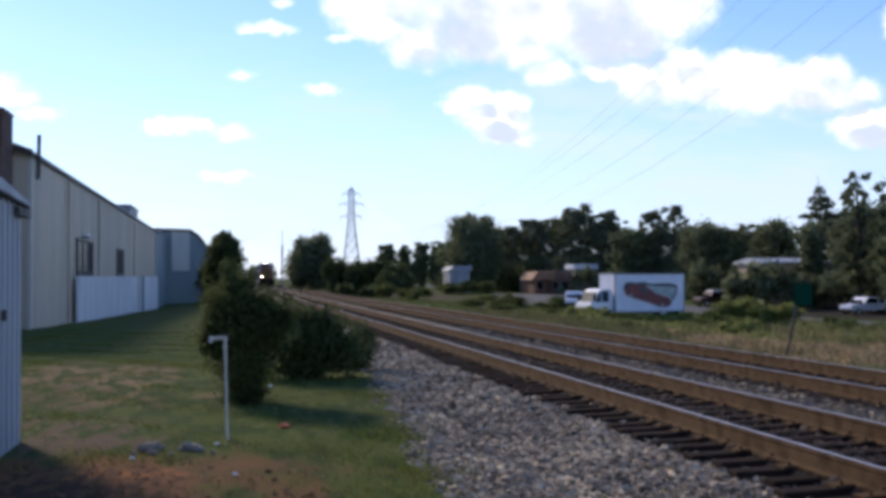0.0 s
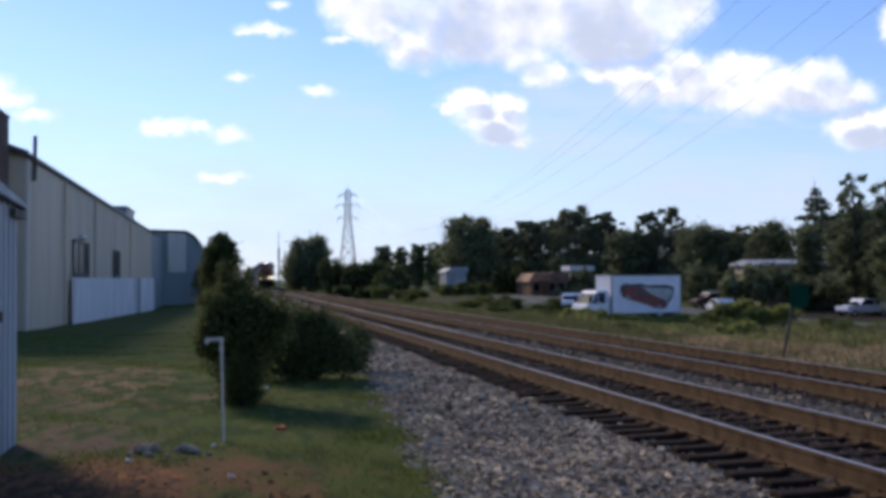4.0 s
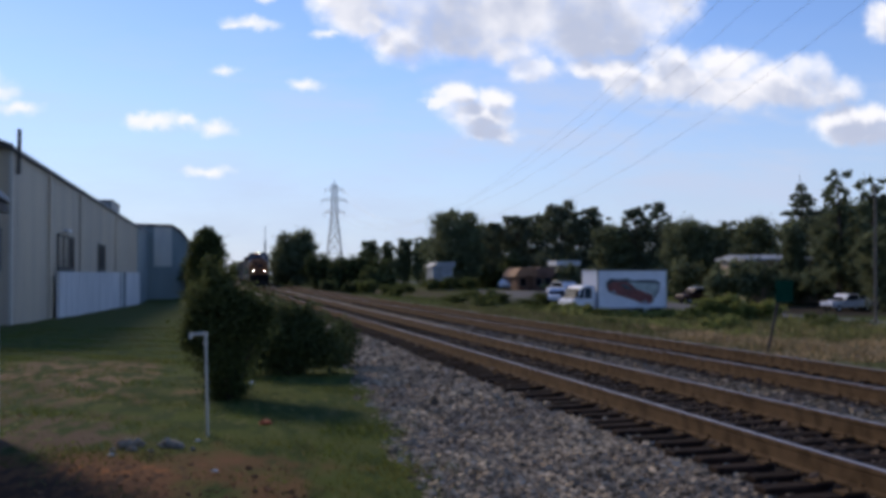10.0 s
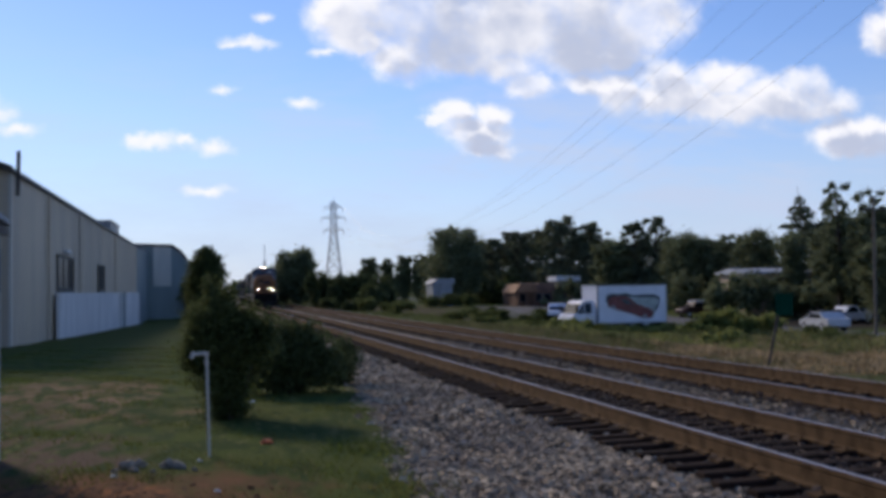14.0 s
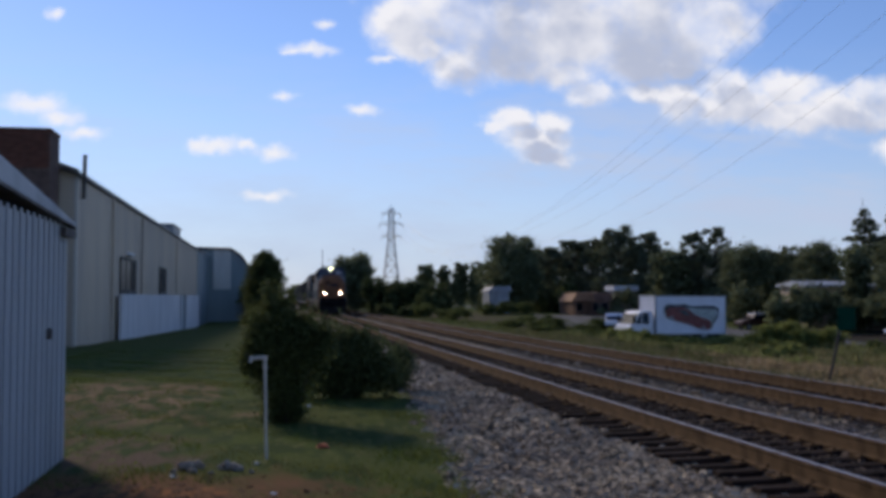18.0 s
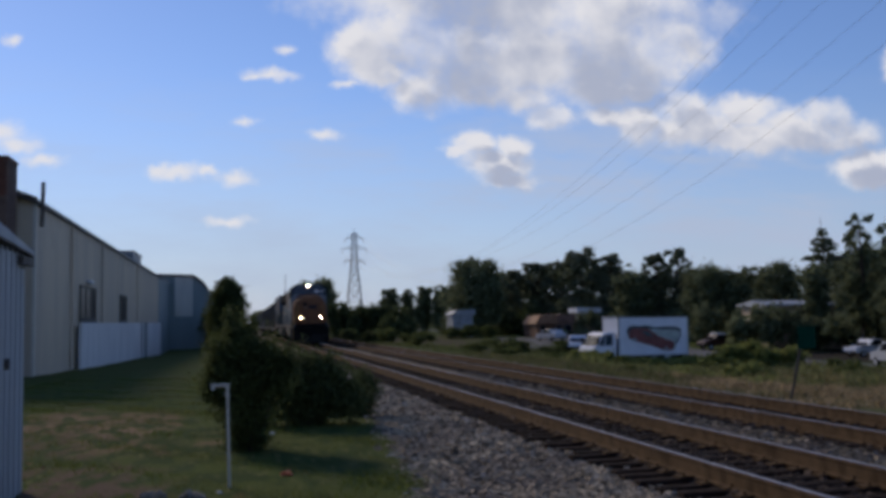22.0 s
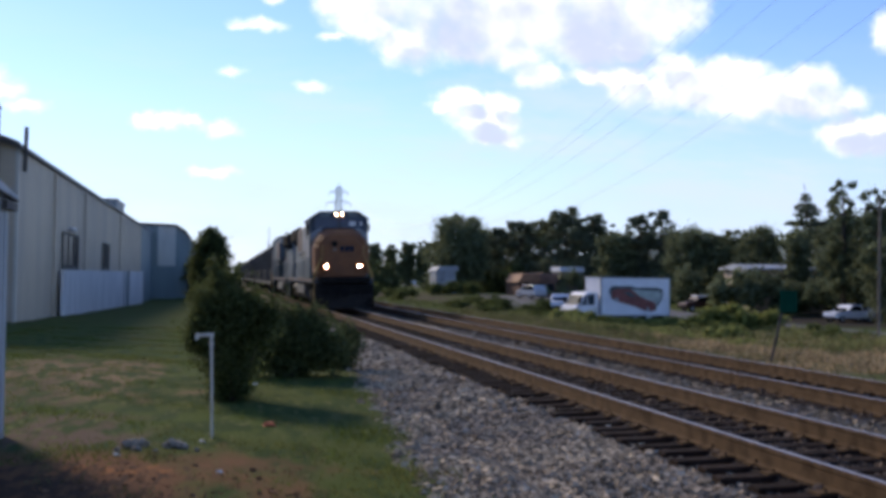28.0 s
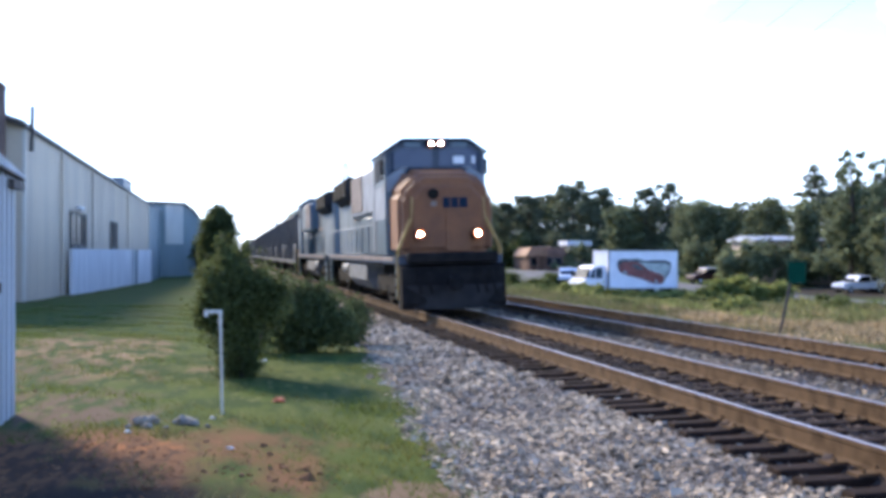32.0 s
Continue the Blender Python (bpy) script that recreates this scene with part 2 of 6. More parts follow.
def leaf_material(name, base, tint, scale=0.8, through_light=0.5):
    """Leaves: some of the light comes through them; each spray has its own tone."""
    m = material(name, base, 0.65, vary=0.3, scale=scale, fine=7, bump=0, tint=tint, island=0.8, spec=0.08)
    nt = m.node_tree
    b = nt.nodes["Principled BSDF"]
    t, mix = nt.nodes.new("ShaderNodeBsdfTranslucent"), nt.nodes.new("ShaderNodeMixShader")
    nt.links.new(b.inputs["Base Color"].links[0].from_socket, t.inputs["Color"])
    mix.inputs[0].default_value = through_light
    nt.links.new(b.outputs[0], mix.inputs[1])
    nt.links.new(t.outputs[0], mix.inputs[2])
    nt.links.new(mix.outputs[0], nt.nodes["Material Output"].inputs[0])
    return m


M["leaf"] = leaf_material("leaf", (0.192, 0.212, 0.114), (0.13, 0.15, 0.078), 0.8, 0.45)
M["leaf_bush"] = leaf_material("leaf_bush", (0.105, 0.124, 0.046), (0.066, 0.083, 0.032), 1.5)
M["leaf_dark"] = leaf_material("leaf_dark", (0.095, 0.115, 0.046), (0.062, 0.078, 0.032), 1.5, 0.4)
M["leaf_pine"] = leaf_material("leaf_pine", (0.178, 0.195, 0.12), (0.12, 0.137, 0.085), 0.8, 0.42)
M["weed"] = leaf_material("weed", (0.13, 0.15, 0.05), (0.07, 0.09, 0.032), 0.7)
M["bramble"] = leaf_material("bramble", (0.28, 0.29, 0.09), (0.15, 0.175, 0.052), 0.7)
M["pale_grass"] = leaf_material("yellow_green_grass", (0.22, 0.215, 0.085), (0.13, 0.145, 0.055), 0.5)
M["hay"] = leaf_material("pale_dry_grass", (0.42, 0.305, 0.175), (0.24, 0.185, 0.105), 0.4)
M["straw"] = leaf_material("straw", (0.17, 0.15, 0.075), (0.1, 0.1, 0.045), 0.3)
M["blade"] = leaf_material("grass_blade", (0.1, 0.138, 0.03), (0.14, 0.135, 0.042), 0.5)
M["bark"] = material("bark", (0.11, 0.085, 0.065), 0.95, vary=0.4, scale=3, fine=25, bump=0.6)
M["metal_wall"] = material("cream_metal_siding", (0.66, 0.54, 0.385), 0.6, vary=0.2, scale=0.5, fine=9, bump=0.05, tint=(0.46, 0.39, 0.31), streak=0.15)
M["pale_trim"] = material("pale_trim", (0.72, 0.66, 0.56), 0.6, vary=0.15, scale=1.0, fine=9, bump=0.05, streak=0.3)
M["white_panel"] = material("white_panel", (0.8, 0.77, 0.75), 0.6, vary=0.12, scale=0.8, fine=9, bump=0.05, streak=0.3)
M["blue_panel"] = material("blue_siding", (0.235, 0.285, 0.285), 0.6, vary=0.12, scale=0.5, fine=9, bump=0.05, streak=0.2)
M["shed_siding"] = material("shed_siding", (0.44, 0.47, 0.49), 0.55, vary=0.22, scale=1.2, fine=20, bump=0.06, tint=(0.29, 0.3, 0.31), streak=0.2)
M["roof_edge"] = material("dark_roof_trim", (0.1, 0.085, 0.075), 0.7, vary=0.2)
M["roof_grey"] = material("grey_metal_roof", (0.3, 0.31, 0.32), 0.5, vary=0.2, scale=0.6)
M["brick_dark"] = material("dark_brick", (0.23, 0.085, 0.052), 0.9, vary=0.3, scale=2, fine=30, island=-0.5)
M["mortar"] = material("mortar", (0.16, 0.1, 0.075), 0.95)
M["dark_glass"] = material("dark_window_glass", (0.016, 0.017, 0.02), 0.55, vary=0.2, bump=0.05, spec=0.05)
M["frame_dark"] = material("dark_window_frame", (0.07, 0.065, 0.062), 0.7, vary=0.15)
M["dusty_glass"] = material("dusty_window_glass", (0.11, 0.092, 0.078), 0.35, vary=0.3, scale=1.5, fine=8, bump=0.02, spec=0.2)
M["frame_grey"] = material("grey_frame_and_shaded_wall", (0.2, 0.18, 0.165), 0.6, vary=0.15)
M["pvc"] = material("white_plastic_pipe", (0.62, 0.57, 0.48), 0.45, vary=0.12, scale=6, tint=(0.55, 0.52, 0.45))
M["steel"] = material("galvanised_steel", (0.34, 0.35, 0.37), 0.5, metal=0.6, vary=0.15)
M["wood_post"] = material("weathered_post", (0.09, 0.07, 0.06), 0.9, vary=0.3, scale=4)
M["sign_green"] = material("green_sign", (0.005, 0.05, 0.03), 0.8, vary=0.12, spec=0.05)
M["asphalt"] = material("asphalt", (0.1, 0.096, 0.09), 0.9, vary=0.2, scale=0.4, fine=30)


# ---- building blocks ----
def mesh_of(name, verts, faces, mat, smooth=False):
    me = bpy.data.meshes.new(name)
    me.from_pydata([tuple(v) for v in verts], [], faces)
    for m in mat if isinstance(mat, (list, tuple)) else [mat]:
        me.materials.append(m)
    if smooth:
        me.shade_smooth()
    return me


def tris_of(name, verts, faces, mat):
    """A mesh straight from arrays of corners and triangles."""
    me = bpy.data.meshes.new(name)
    n, k = len(verts), len(faces)
    me.vertices.add(n)
    me.vertices.foreach_set("co", np.asarray(verts, np.float32).ravel())
    me.loops.add(3 * k)
    me.loops.foreach_set("vertex_index", np.asarray(faces, np.int32).ravel())
    me.polygons.add(k)
    me.polygons.foreach_set("loop_start", np.arange(0, 3 * k, 3, dtype=np.int32))
    me.update(calc_edges=True)
    me.shade_flat()
    me.materials.append(mat)
    return me


def finish(bm, name, mat, smooth=False):
    me = bpy.data.meshes.new(name)
    bmesh.ops.recalc_face_normals(bm, faces=bm.faces[:])
    bm.to_mesh(me)
    bm.free()
    for m in mat if isinstance(mat, (list, tuple)) else [mat]:
        me.materials.append(m)
    if smooth:
        me.shade_smooth()
    return me


def part(name, bm, mat, parent, label="", smooth=False):
    """Links a bmesh, or a mesh, as one object under a thing or a part."""
    me = finish(bm, name, mat, smooth) if isinstance(bm, bmesh.types.BMesh) else bm
    ob = new(name, me)
    ob.parent = parent
    if label:
        tagged(ob, label)
    return ob


def thing(name, label, category, m=None, group="", kind="", data=None):
    ob = tagged(new(name, data), label, category, group, kind)
    if m is not None:
        ob.matrix_world = m
    return ob


def box(bm, x0, y0, z0, x1, y1, z1, bevel=0.0, m=None):
    v = [bm.verts.new((x, y, z)) for x in (x0, x1) for y in (y0, y1) for z in (z0, z1)]
    if m is not None:
        for w in v:
            w.co = m @ w.co
    f = [bm.faces.new([v[i] for i in q]) for q in ((0, 1, 3, 2), (4, 6, 7, 5), (0, 4, 5, 1), (2, 3, 7, 6), (0, 2, 6, 4), (1, 5, 7, 3))]
    if bevel:
        e = {e for q in f for e in q.edges}
        bmesh.ops.bevel(bm, geom=list(e), offset=bevel, segments=1, affect="EDGES")
    return bm


def boxes(*specs, bevel=0.0):
    bm = bmesh.new()
    for s in specs:
        box(bm, *s, bevel=bevel)
    return bm


def rod(bm, a, b, r0, r1=None, n=8):
    """A tapered round bar from a to b."""
    a, b, r1 = Vector(a), Vector(b), r0 if r1 is None else r1
    q = (b - a).to_track_quat("Z", "Y")
    rings = [[bm.verts.new(p + q @ Vector((r * math.cos(6.28319 * i / n), r * math.sin(6.28319 * i / n), 0))) for i in range(n)] for p, r in ((a, r0), (b, r1))]
    for i in range(n):
        j = (i + 1) % n
        bm.faces.new((rings[0][i], rings[0][j], rings[1][j], rings[1][i]))
    bm.faces.new(rings[0][::-1])
    bm.faces.new(rings[1])
    return bm


def rods(r, *pairs, n=6):
    bm = bmesh.new()
    for a, b in pairs:
        rod(bm, a, b, r, n=n)
    return bm


def prism(bm, outline, axis, a, b):
    """A flat outline, drawn across one axis, made solid from a to b along it."""
    def at(p, s):
        return {"x": (s, p[0], p[1]), "y": (p[0], s, p[1]), "z": (p[0], p[1], s)}[axis]
    lo, hi = [bm.verts.new(at(p, a)) for p in outline], [bm.verts.new(at(p, b)) for p in outline]
    n = len(outline)
    bm.faces.new(lo)
    bm.faces.new(hi[::-1])
    for i in range(n):
        j = (i + 1) % n
        bm.faces.new((lo[i], hi[i], hi[j], lo[j]))
    return bm


# ---- the plan ----
TRACK_1, TRACK_2, HALF_GAUGE, CANT = 6.38, 10.325, 0.755, 0.04


def bend(y):
    """How far the line of the tracks has drifted to the right, and sunk, y metres ahead."""
    return 2.5e-5 * y * y, -0.0022 * max(y, 0)


def smooth(a, b, x):
    t = min(max((x - a) / (b - a), 0), 1)
    return t * t * (3 - 2 * t)


def ground_z(x, y):
    dx, dz = bend(min(max(y, 0), 420))
    u = x - dx
    lawn = -0.36 - 0.002 * min(max(y, 0), 48) - 0.0165 * max(y - 48, 0) * (1 - smooth(120, 200, y)) - 0.6 * smooth(120, 200, y)
    if u < 3:
        z = lawn + (dz - 0.40 - lawn) * smooth(-7, 2.6, u) * smooth(20, 60, y)
    elif u < 13.5:
        z = dz - 0.52
    else:
        z = dz - 0.52 - 0.13 * smooth(13.5, 16, u) - 1.05 * smooth(17, 26, u) - 0.4 * smooth(40, 55, u) + 1.25 * smooth(95, 165, y) * smooth(16, 26, u)
    return z + 0.05 * noise.noise((x * 0.25, y * 0.25, 0.3)) + (0.25 * noise.noise((x * 0.02, y * 0.02, 5)) * smooth(40, 120, abs(u)))


def make_ground():
    xs = [-2500, -900, -400, -200, -120, -80, -50, -36, -28, -22] + [-18 + 1.0 * i for i in range(0, 15)] + [-3 + 0.5 * i for i in range(0, 36)]
    xs += [15 + 1.0 * i for i in range(0, 20)] + [35 + 3.0 * i for i in range(0, 14)] + [80, 95, 115, 140, 180, 250, 400, 900, 2500]
    ys = [-2500, -900, -300, -120, -60, -30, -15, -6, 0] + [2 + 1.0 * i for i in range(0, 50)] + [52 + 3.0 * i for i in range(0, 30)]
    ys += [142 + 10 * i for i in range(0, 28)] + [440, 520, 650, 900, 1400, 2500]
    verts = [(x, y, ground_z(x, y)) for y in ys for x in xs]
    n = len(xs)
    faces = [(j * n + i, j * n + i + 1, (j + 1) * n + i + 1, (j + 1) * n + i) for j in range(len(ys) - 1) for i in range(n - 1)]
    m = material("grass_and_dirt", (0.069, 0.092, 0.02), 0.95, vary=0.3, scale=0.35, fine=14, bump=0.6, tint=(0.085, 0.092, 0.032), spec=0.03)
    # bare red clay by the shed, worn patches over the lawn, tree shade painted in beyond
    nt = m.node_tree
    N, link = nt.nodes.new, nt.links.new
    b = nt.nodes["Principled BSDF"]
    grass = b.inputs["Base Color"].links[0].from_socket
    tc = N("ShaderNodeTexCoord")

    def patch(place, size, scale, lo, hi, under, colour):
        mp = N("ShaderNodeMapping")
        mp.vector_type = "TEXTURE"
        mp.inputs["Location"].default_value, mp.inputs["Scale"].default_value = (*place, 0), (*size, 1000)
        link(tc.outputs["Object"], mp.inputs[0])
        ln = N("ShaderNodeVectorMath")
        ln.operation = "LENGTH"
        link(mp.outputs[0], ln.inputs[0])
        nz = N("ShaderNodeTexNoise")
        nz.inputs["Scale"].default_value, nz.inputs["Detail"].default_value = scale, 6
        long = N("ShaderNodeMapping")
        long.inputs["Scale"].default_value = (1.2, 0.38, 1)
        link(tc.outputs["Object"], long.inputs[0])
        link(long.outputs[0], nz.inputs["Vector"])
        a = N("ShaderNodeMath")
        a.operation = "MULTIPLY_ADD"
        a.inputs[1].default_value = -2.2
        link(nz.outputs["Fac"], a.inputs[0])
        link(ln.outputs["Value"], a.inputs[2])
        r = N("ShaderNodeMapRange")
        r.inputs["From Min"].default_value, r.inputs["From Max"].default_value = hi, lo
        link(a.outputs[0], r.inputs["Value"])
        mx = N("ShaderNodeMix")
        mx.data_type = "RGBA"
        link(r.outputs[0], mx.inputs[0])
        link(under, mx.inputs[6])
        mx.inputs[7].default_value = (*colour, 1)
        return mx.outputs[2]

    c = patch((-4.5, 24), (5.5, 9), 0.55, -0.78, -0.5, grass, (0.17, 0.112, 0.066))
    c = patch((-3.3, 22.5), (3.2, 6), 0.9, -0.5, -0.2, c, (0.22, 0.148, 0.086))
    c = patch((-2.2, 15.2), (1.7, 2.0), 1.6, -0.5, -0.1, c, (0.12, 0.085, 0.06))
    c = patch((-3.6, 20), (3.6, 12), 1.1, -1.0, -0.5, c, (0.1, 0.078, 0.045))
    c = patch((-1, 20), (70, 90), 2.3, -1.2, -0.95, c, (0.04, 0.062, 0.018))
    c = patch((-1, 18), (60, 60), 6.5, -1.42, -1.25, c, (0.12, 0.125, 0.045))
    c = patch((-1.4, 11.0), (2.7, 2.7), 1.4, -0.6, -0.1, c, (0.165, 0.085, 0.044))
    c = patch((-1.2, 12.0), (1.9, 1.3), 5.0, -1.05, -0.75, c, (0.27, 0.12, 0.05))
    c = patch((-1.6, 11.2), (2.4, 2.6), 7.0, -0.95, -0.6, c, (0.075, 0.045, 0.03))
    # a much darker band across the near end of the clay
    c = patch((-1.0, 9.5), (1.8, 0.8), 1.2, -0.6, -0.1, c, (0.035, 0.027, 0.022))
    c = patch((1.6, 9.2), (0.7, 0.5), 2.0, -0.5, -0.1, c, (0.18, 0.125, 0.08))
    c = patch((21, 37), (7, 14), 0.25, -0.7, -0.1, c, (0.19, 0.14, 0.085))
    # shade below the right-hand trees, painted into the ground as dark brown
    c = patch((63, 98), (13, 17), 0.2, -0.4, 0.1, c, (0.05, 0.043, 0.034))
    c = patch((24, 135), (11, 62), 0.12, -0.5, 0.1, c, (0.095, 0.082, 0.045))
    # grey grit under the loose stone beyond the lawn's edge
    dot = N("ShaderNodeVectorMath")
    dot.operation = "DOT_PRODUCT"
    link(tc.outputs["Object"], dot.inputs[0])
    dot.inputs[1].default_value = (1, -0.065, 0)
    nz = N("ShaderNodeTexNoise")
    nz.inputs["Scale"].default_value = 3.0
    link(tc.outputs["Object"], nz.inputs["Vector"])
    a = N("ShaderNodeMath")
    a.operation = "MULTIPLY_ADD"
    a.inputs[1].default_value = 0.35
    link(nz.outputs["Fac"], a.inputs[0])
    link(dot.outputs["Value"], a.inputs[2])
    r = N("ShaderNodeMapRange")
    r.inputs["From Min"].default_value, r.inputs["From Max"].default_value = 1.56, 1.68
    link(a.outputs[0], r.inputs["Value"])
    far_side = N("ShaderNodeMapRange")
    far_side.inputs["From Min"].default_value, far_side.inputs["From Max"].default_value = 14.5, 13.5
    split = N("ShaderNodeSeparateXYZ")
    link(tc.outputs["Object"], split.inputs[0])
    link(split.outputs[0], far_side.inputs["Value"])
    both = N("ShaderNodeMath")
    both.operation = "MULTIPLY"
    link(r.outputs[0], both.inputs[0])
    link(far_side.outputs[0], both.inputs[1])
    mx = N("ShaderNodeMix")
    mx.data_type = "RGBA"
    link(both.outputs[0], mx.inputs[0])
    link(c, mx.inputs[6])
    mx.inputs[7].default_value = (0.13, 0.112, 0.092, 1)
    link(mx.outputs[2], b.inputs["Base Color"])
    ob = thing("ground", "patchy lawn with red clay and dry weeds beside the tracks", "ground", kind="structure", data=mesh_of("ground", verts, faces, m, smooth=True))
    return ob


make_ground()


# ---- tracks ----
def ballast_profile():
    return [(2.1, -0.54), (2.6, -0.45), (3.4, -0.42), (4.4, -0.35), (4.8, -0.325), (5.4, -0.325), (5.5, -0.242), (7.55, -0.222), (8.0, -0.28), (8.7, -0.285), (9.1, -0.25), (11.8, -0.225), (12.3, -0.22), (13.4, -0.5), (13.9, -0.66)]


def bed_z(u):
    p = ballast_profile()
    for (a, za), (b, zb) in zip(p, p[1:]):
        if a <= u <= b:
            return za + (zb - za) * (u - a) / (b - a)
    return -0.7


def make_bed():
    prof = ballast_profile()
    ys = [-20 + 0.5 * i for i in range(0, 160)] + [60 + 2.0 * i for i in range(0, 20)] + [100 + 10.0 * i for i in range(0, 42)]
    verts, k = [], len(prof)
    for y in ys:
        dx, dz = bend(y)
        verts += [(u + dx + (0.9 * noise.noise((3, y * 0.4, 7)) + 0.5 * noise.noise((8, y * 1.3, 7)) if u < 3 else 0), y, z + dz + 0.02 * noise.noise((u, y * 0.5, 2))) for u, z in prof]
    faces = [(j * k + i, j * k + i + 1, (j + 1) * k + i + 1, (j + 1) * k + i) for j in range(len(ys) - 1) for i in range(k - 1)]
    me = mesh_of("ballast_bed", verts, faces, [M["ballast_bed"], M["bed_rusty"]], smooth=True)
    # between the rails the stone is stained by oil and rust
    # the same dark colour runs on outside the rails, between the tie ends
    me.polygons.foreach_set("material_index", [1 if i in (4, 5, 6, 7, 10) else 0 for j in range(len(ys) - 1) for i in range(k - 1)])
    thing("ballast_bed", "grey crushed stone bed under both tracks", "ballast", kind="structure", data=me)


make_bed()


def lawn_edge(y):
    """Where the lawn ends and the loose stone begins."""
    return np.minimum(1.43 + 0.065 * y, 3.1) + 0.07 * np.sin(y * 0.9) + 0.06 * np.sin(y * 2.3 + 1) + 0.04 * np.sin(y * 5.1)


def make_stones(label, mat, seed, strips, name="ballast_stones", category="ballast", keep_on=None):
    rng = np.random.default_rng(seed)
    cube = np.array([(x, y, z) for x in (-1, 1) for y in (-1, 1) for z in (-1, 1)], float)
    tri = np.array([(0, 1, 3), (0, 3, 2), (4, 6, 7), (4, 7, 5), (0, 4, 5), (0, 5, 1), (2, 3, 7), (2, 7, 6), (0, 2, 6), (0, 6, 4), (1, 5, 7), (1, 7, 3)])
    spots = []
    for lo, hi, a, b, per, size in strips:
        n = int((hi - lo) * (b - a) * per)
        u, y = rng.uniform(lo, hi, n), rng.uniform(a, b, n)
        if keep_on:
            keep = keep_on(u, y)
            u, y = u[keep], y[keep]
        elif lo < 3:
            keep = u > lawn_edge(y) + rng.exponential(0.16, n) - 0.22
            u, y = u[keep], y[keep]
        spots += [(p, q, size) for p, q in zip(u, y)]
    n = len(spots)
    s = np.array(spots)
    shape = cube[None] * (0.7 + 0.5 * rng.random((n, 8, 3)))
    r = rng.gamma(6, 1 / 6, n) * 0.024 * s[:, 2]
    shape *= (r[:, None] * (0.65 + 0.7 * rng.random((n, 3))))[:, None, :]
    a, b = rng.uniform(0, 6.28, n), rng.uniform(-0.9, 0.9, n)
    ca, sa, cb, sb = np.cos(a), np.sin(a), np.cos(b), np.sin(b)
    rot = np.stack([np.stack([ca, -sa * cb, sa * sb], -1), np.stack([sa, ca * cb, -ca * sb], -1), np.stack([0 * a, sb, cb], -1)], 1)
    shape = np.einsum("nij,nkj->nki", rot, shape)
    z = np.array([max(bed_z(u), ground_z(u, y) + 0.005 if u < 3.4 else -9) for u, y in s[:, :2]]) - 0.0022 * s[:, 1] + 0.012 * rng.random(n)
    centre = np.stack([s[:, 0] + 2.5e-5 * s[:, 1] ** 2, s[:, 1], z], -1)
    verts = (shape + centre[:, None]).reshape(-1, 3)
    faces = (tri[None] + 8 * np.arange(n)[:, None, None]).reshape(-1, 3)
    thing(name, label, category, kind="stuff", data=tris_of(name, verts, faces, mat))


make_stones("loose grey and pinkish crushed ballast stones", M["stone"], 5, ((2.0, 4.75, -3, 7, 70, 0.85), (1.9, 4.93, 7, 16, 1260, 0.64), (4.9, 5.25, 8, 26, 420, 0.75), (5.2, 5.45, 8, 30, 90, 0.7), (2.1, 4.9, 16, 28, 480, 0.9), (2.9, 4.95, 28, 50, 220, 1.15)))
make_stones("dull grey ballast stones between the tracks", M["stone_grey"], 6, ((7.6, 9.05, 11, 24, 300, 0.88), (7.6, 9.05, 24, 42, 150, 1.0), (11.8, 13.2, 18, 40, 50, 1.2)))
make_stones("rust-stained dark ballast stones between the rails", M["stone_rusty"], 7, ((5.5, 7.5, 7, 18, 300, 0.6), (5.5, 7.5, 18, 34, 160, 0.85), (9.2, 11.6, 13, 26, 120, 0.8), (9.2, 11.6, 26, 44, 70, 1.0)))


M["clod"] = material("red_clay_clod", (0.2, 0.108, 0.056), 0.95, vary=0.4, scale=2, fine=25, bump=0.4, tint=(0.14, 0.082, 0.05), island=0.8, spec=0.05)
make_stones("crumbled red-brown clods on the bare clay", M["clod"], 8, ((-4.4, 1.4, 8.2, 13.4, 200, 0.42), (-4.4, 1.4, 8.2, 13.4, 6, 0.9), (-5.5, -1.0, 17, 27, 40, 0.7)), "clay_clods", "soil", lambda u, y: (np.sin(2.1 * u + 1.3 * y) + np.sin(3.7 * u - 2.2 * y) > -0.5) & (((u + 1.5) / 2.6) ** 2 + ((y - 10.9) / 2.5) ** 2 < 1.1) | (y > 14) & (np.sin(1.7 * u + 0.8 * y) > 0.2))


def rail_mesh(name, side):
    """One rail along the line, from its cross-section: foot, web and head."""
    prof = [(-0.076, -0.222), (0.076, -0.222), (0.076, -0.2), (0.026, -0.182), (0.026, -0.056), (0.037, -0.046), (0.037, -0.006), (0.03, 0), (-0.03, 0), (-0.037, -0.006), (-0.037, -0.046), (-0.026, -0.056), (-0.026, -0.182), (-0.076, -0.2)]
    ys = [-20 + 5.0 * i for i in range(0, 30)] + [130 + 15.0 * i for i in range(0, 27)]
    verts, k = [], len(prof)
    for y in ys:
        dx, dz = bend(y)
        verts += [(u + dx + side, y, z + dz) for u, z in prof]
    faces, mats = [], []
    for j in range(len(ys) - 1):
        for i in range(k):
            h = (i + 1) % k
            faces.append((j * k + i, (j + 1) * k + i, (j + 1) * k + h, j * k + h))
            mats.append(1 if i == 7 else 0)
    me = mesh_of(name, verts, faces, [M["rail_rust"], M["rail_head"]])
    me.polygons.foreach_set("material_index", mats)
    return me


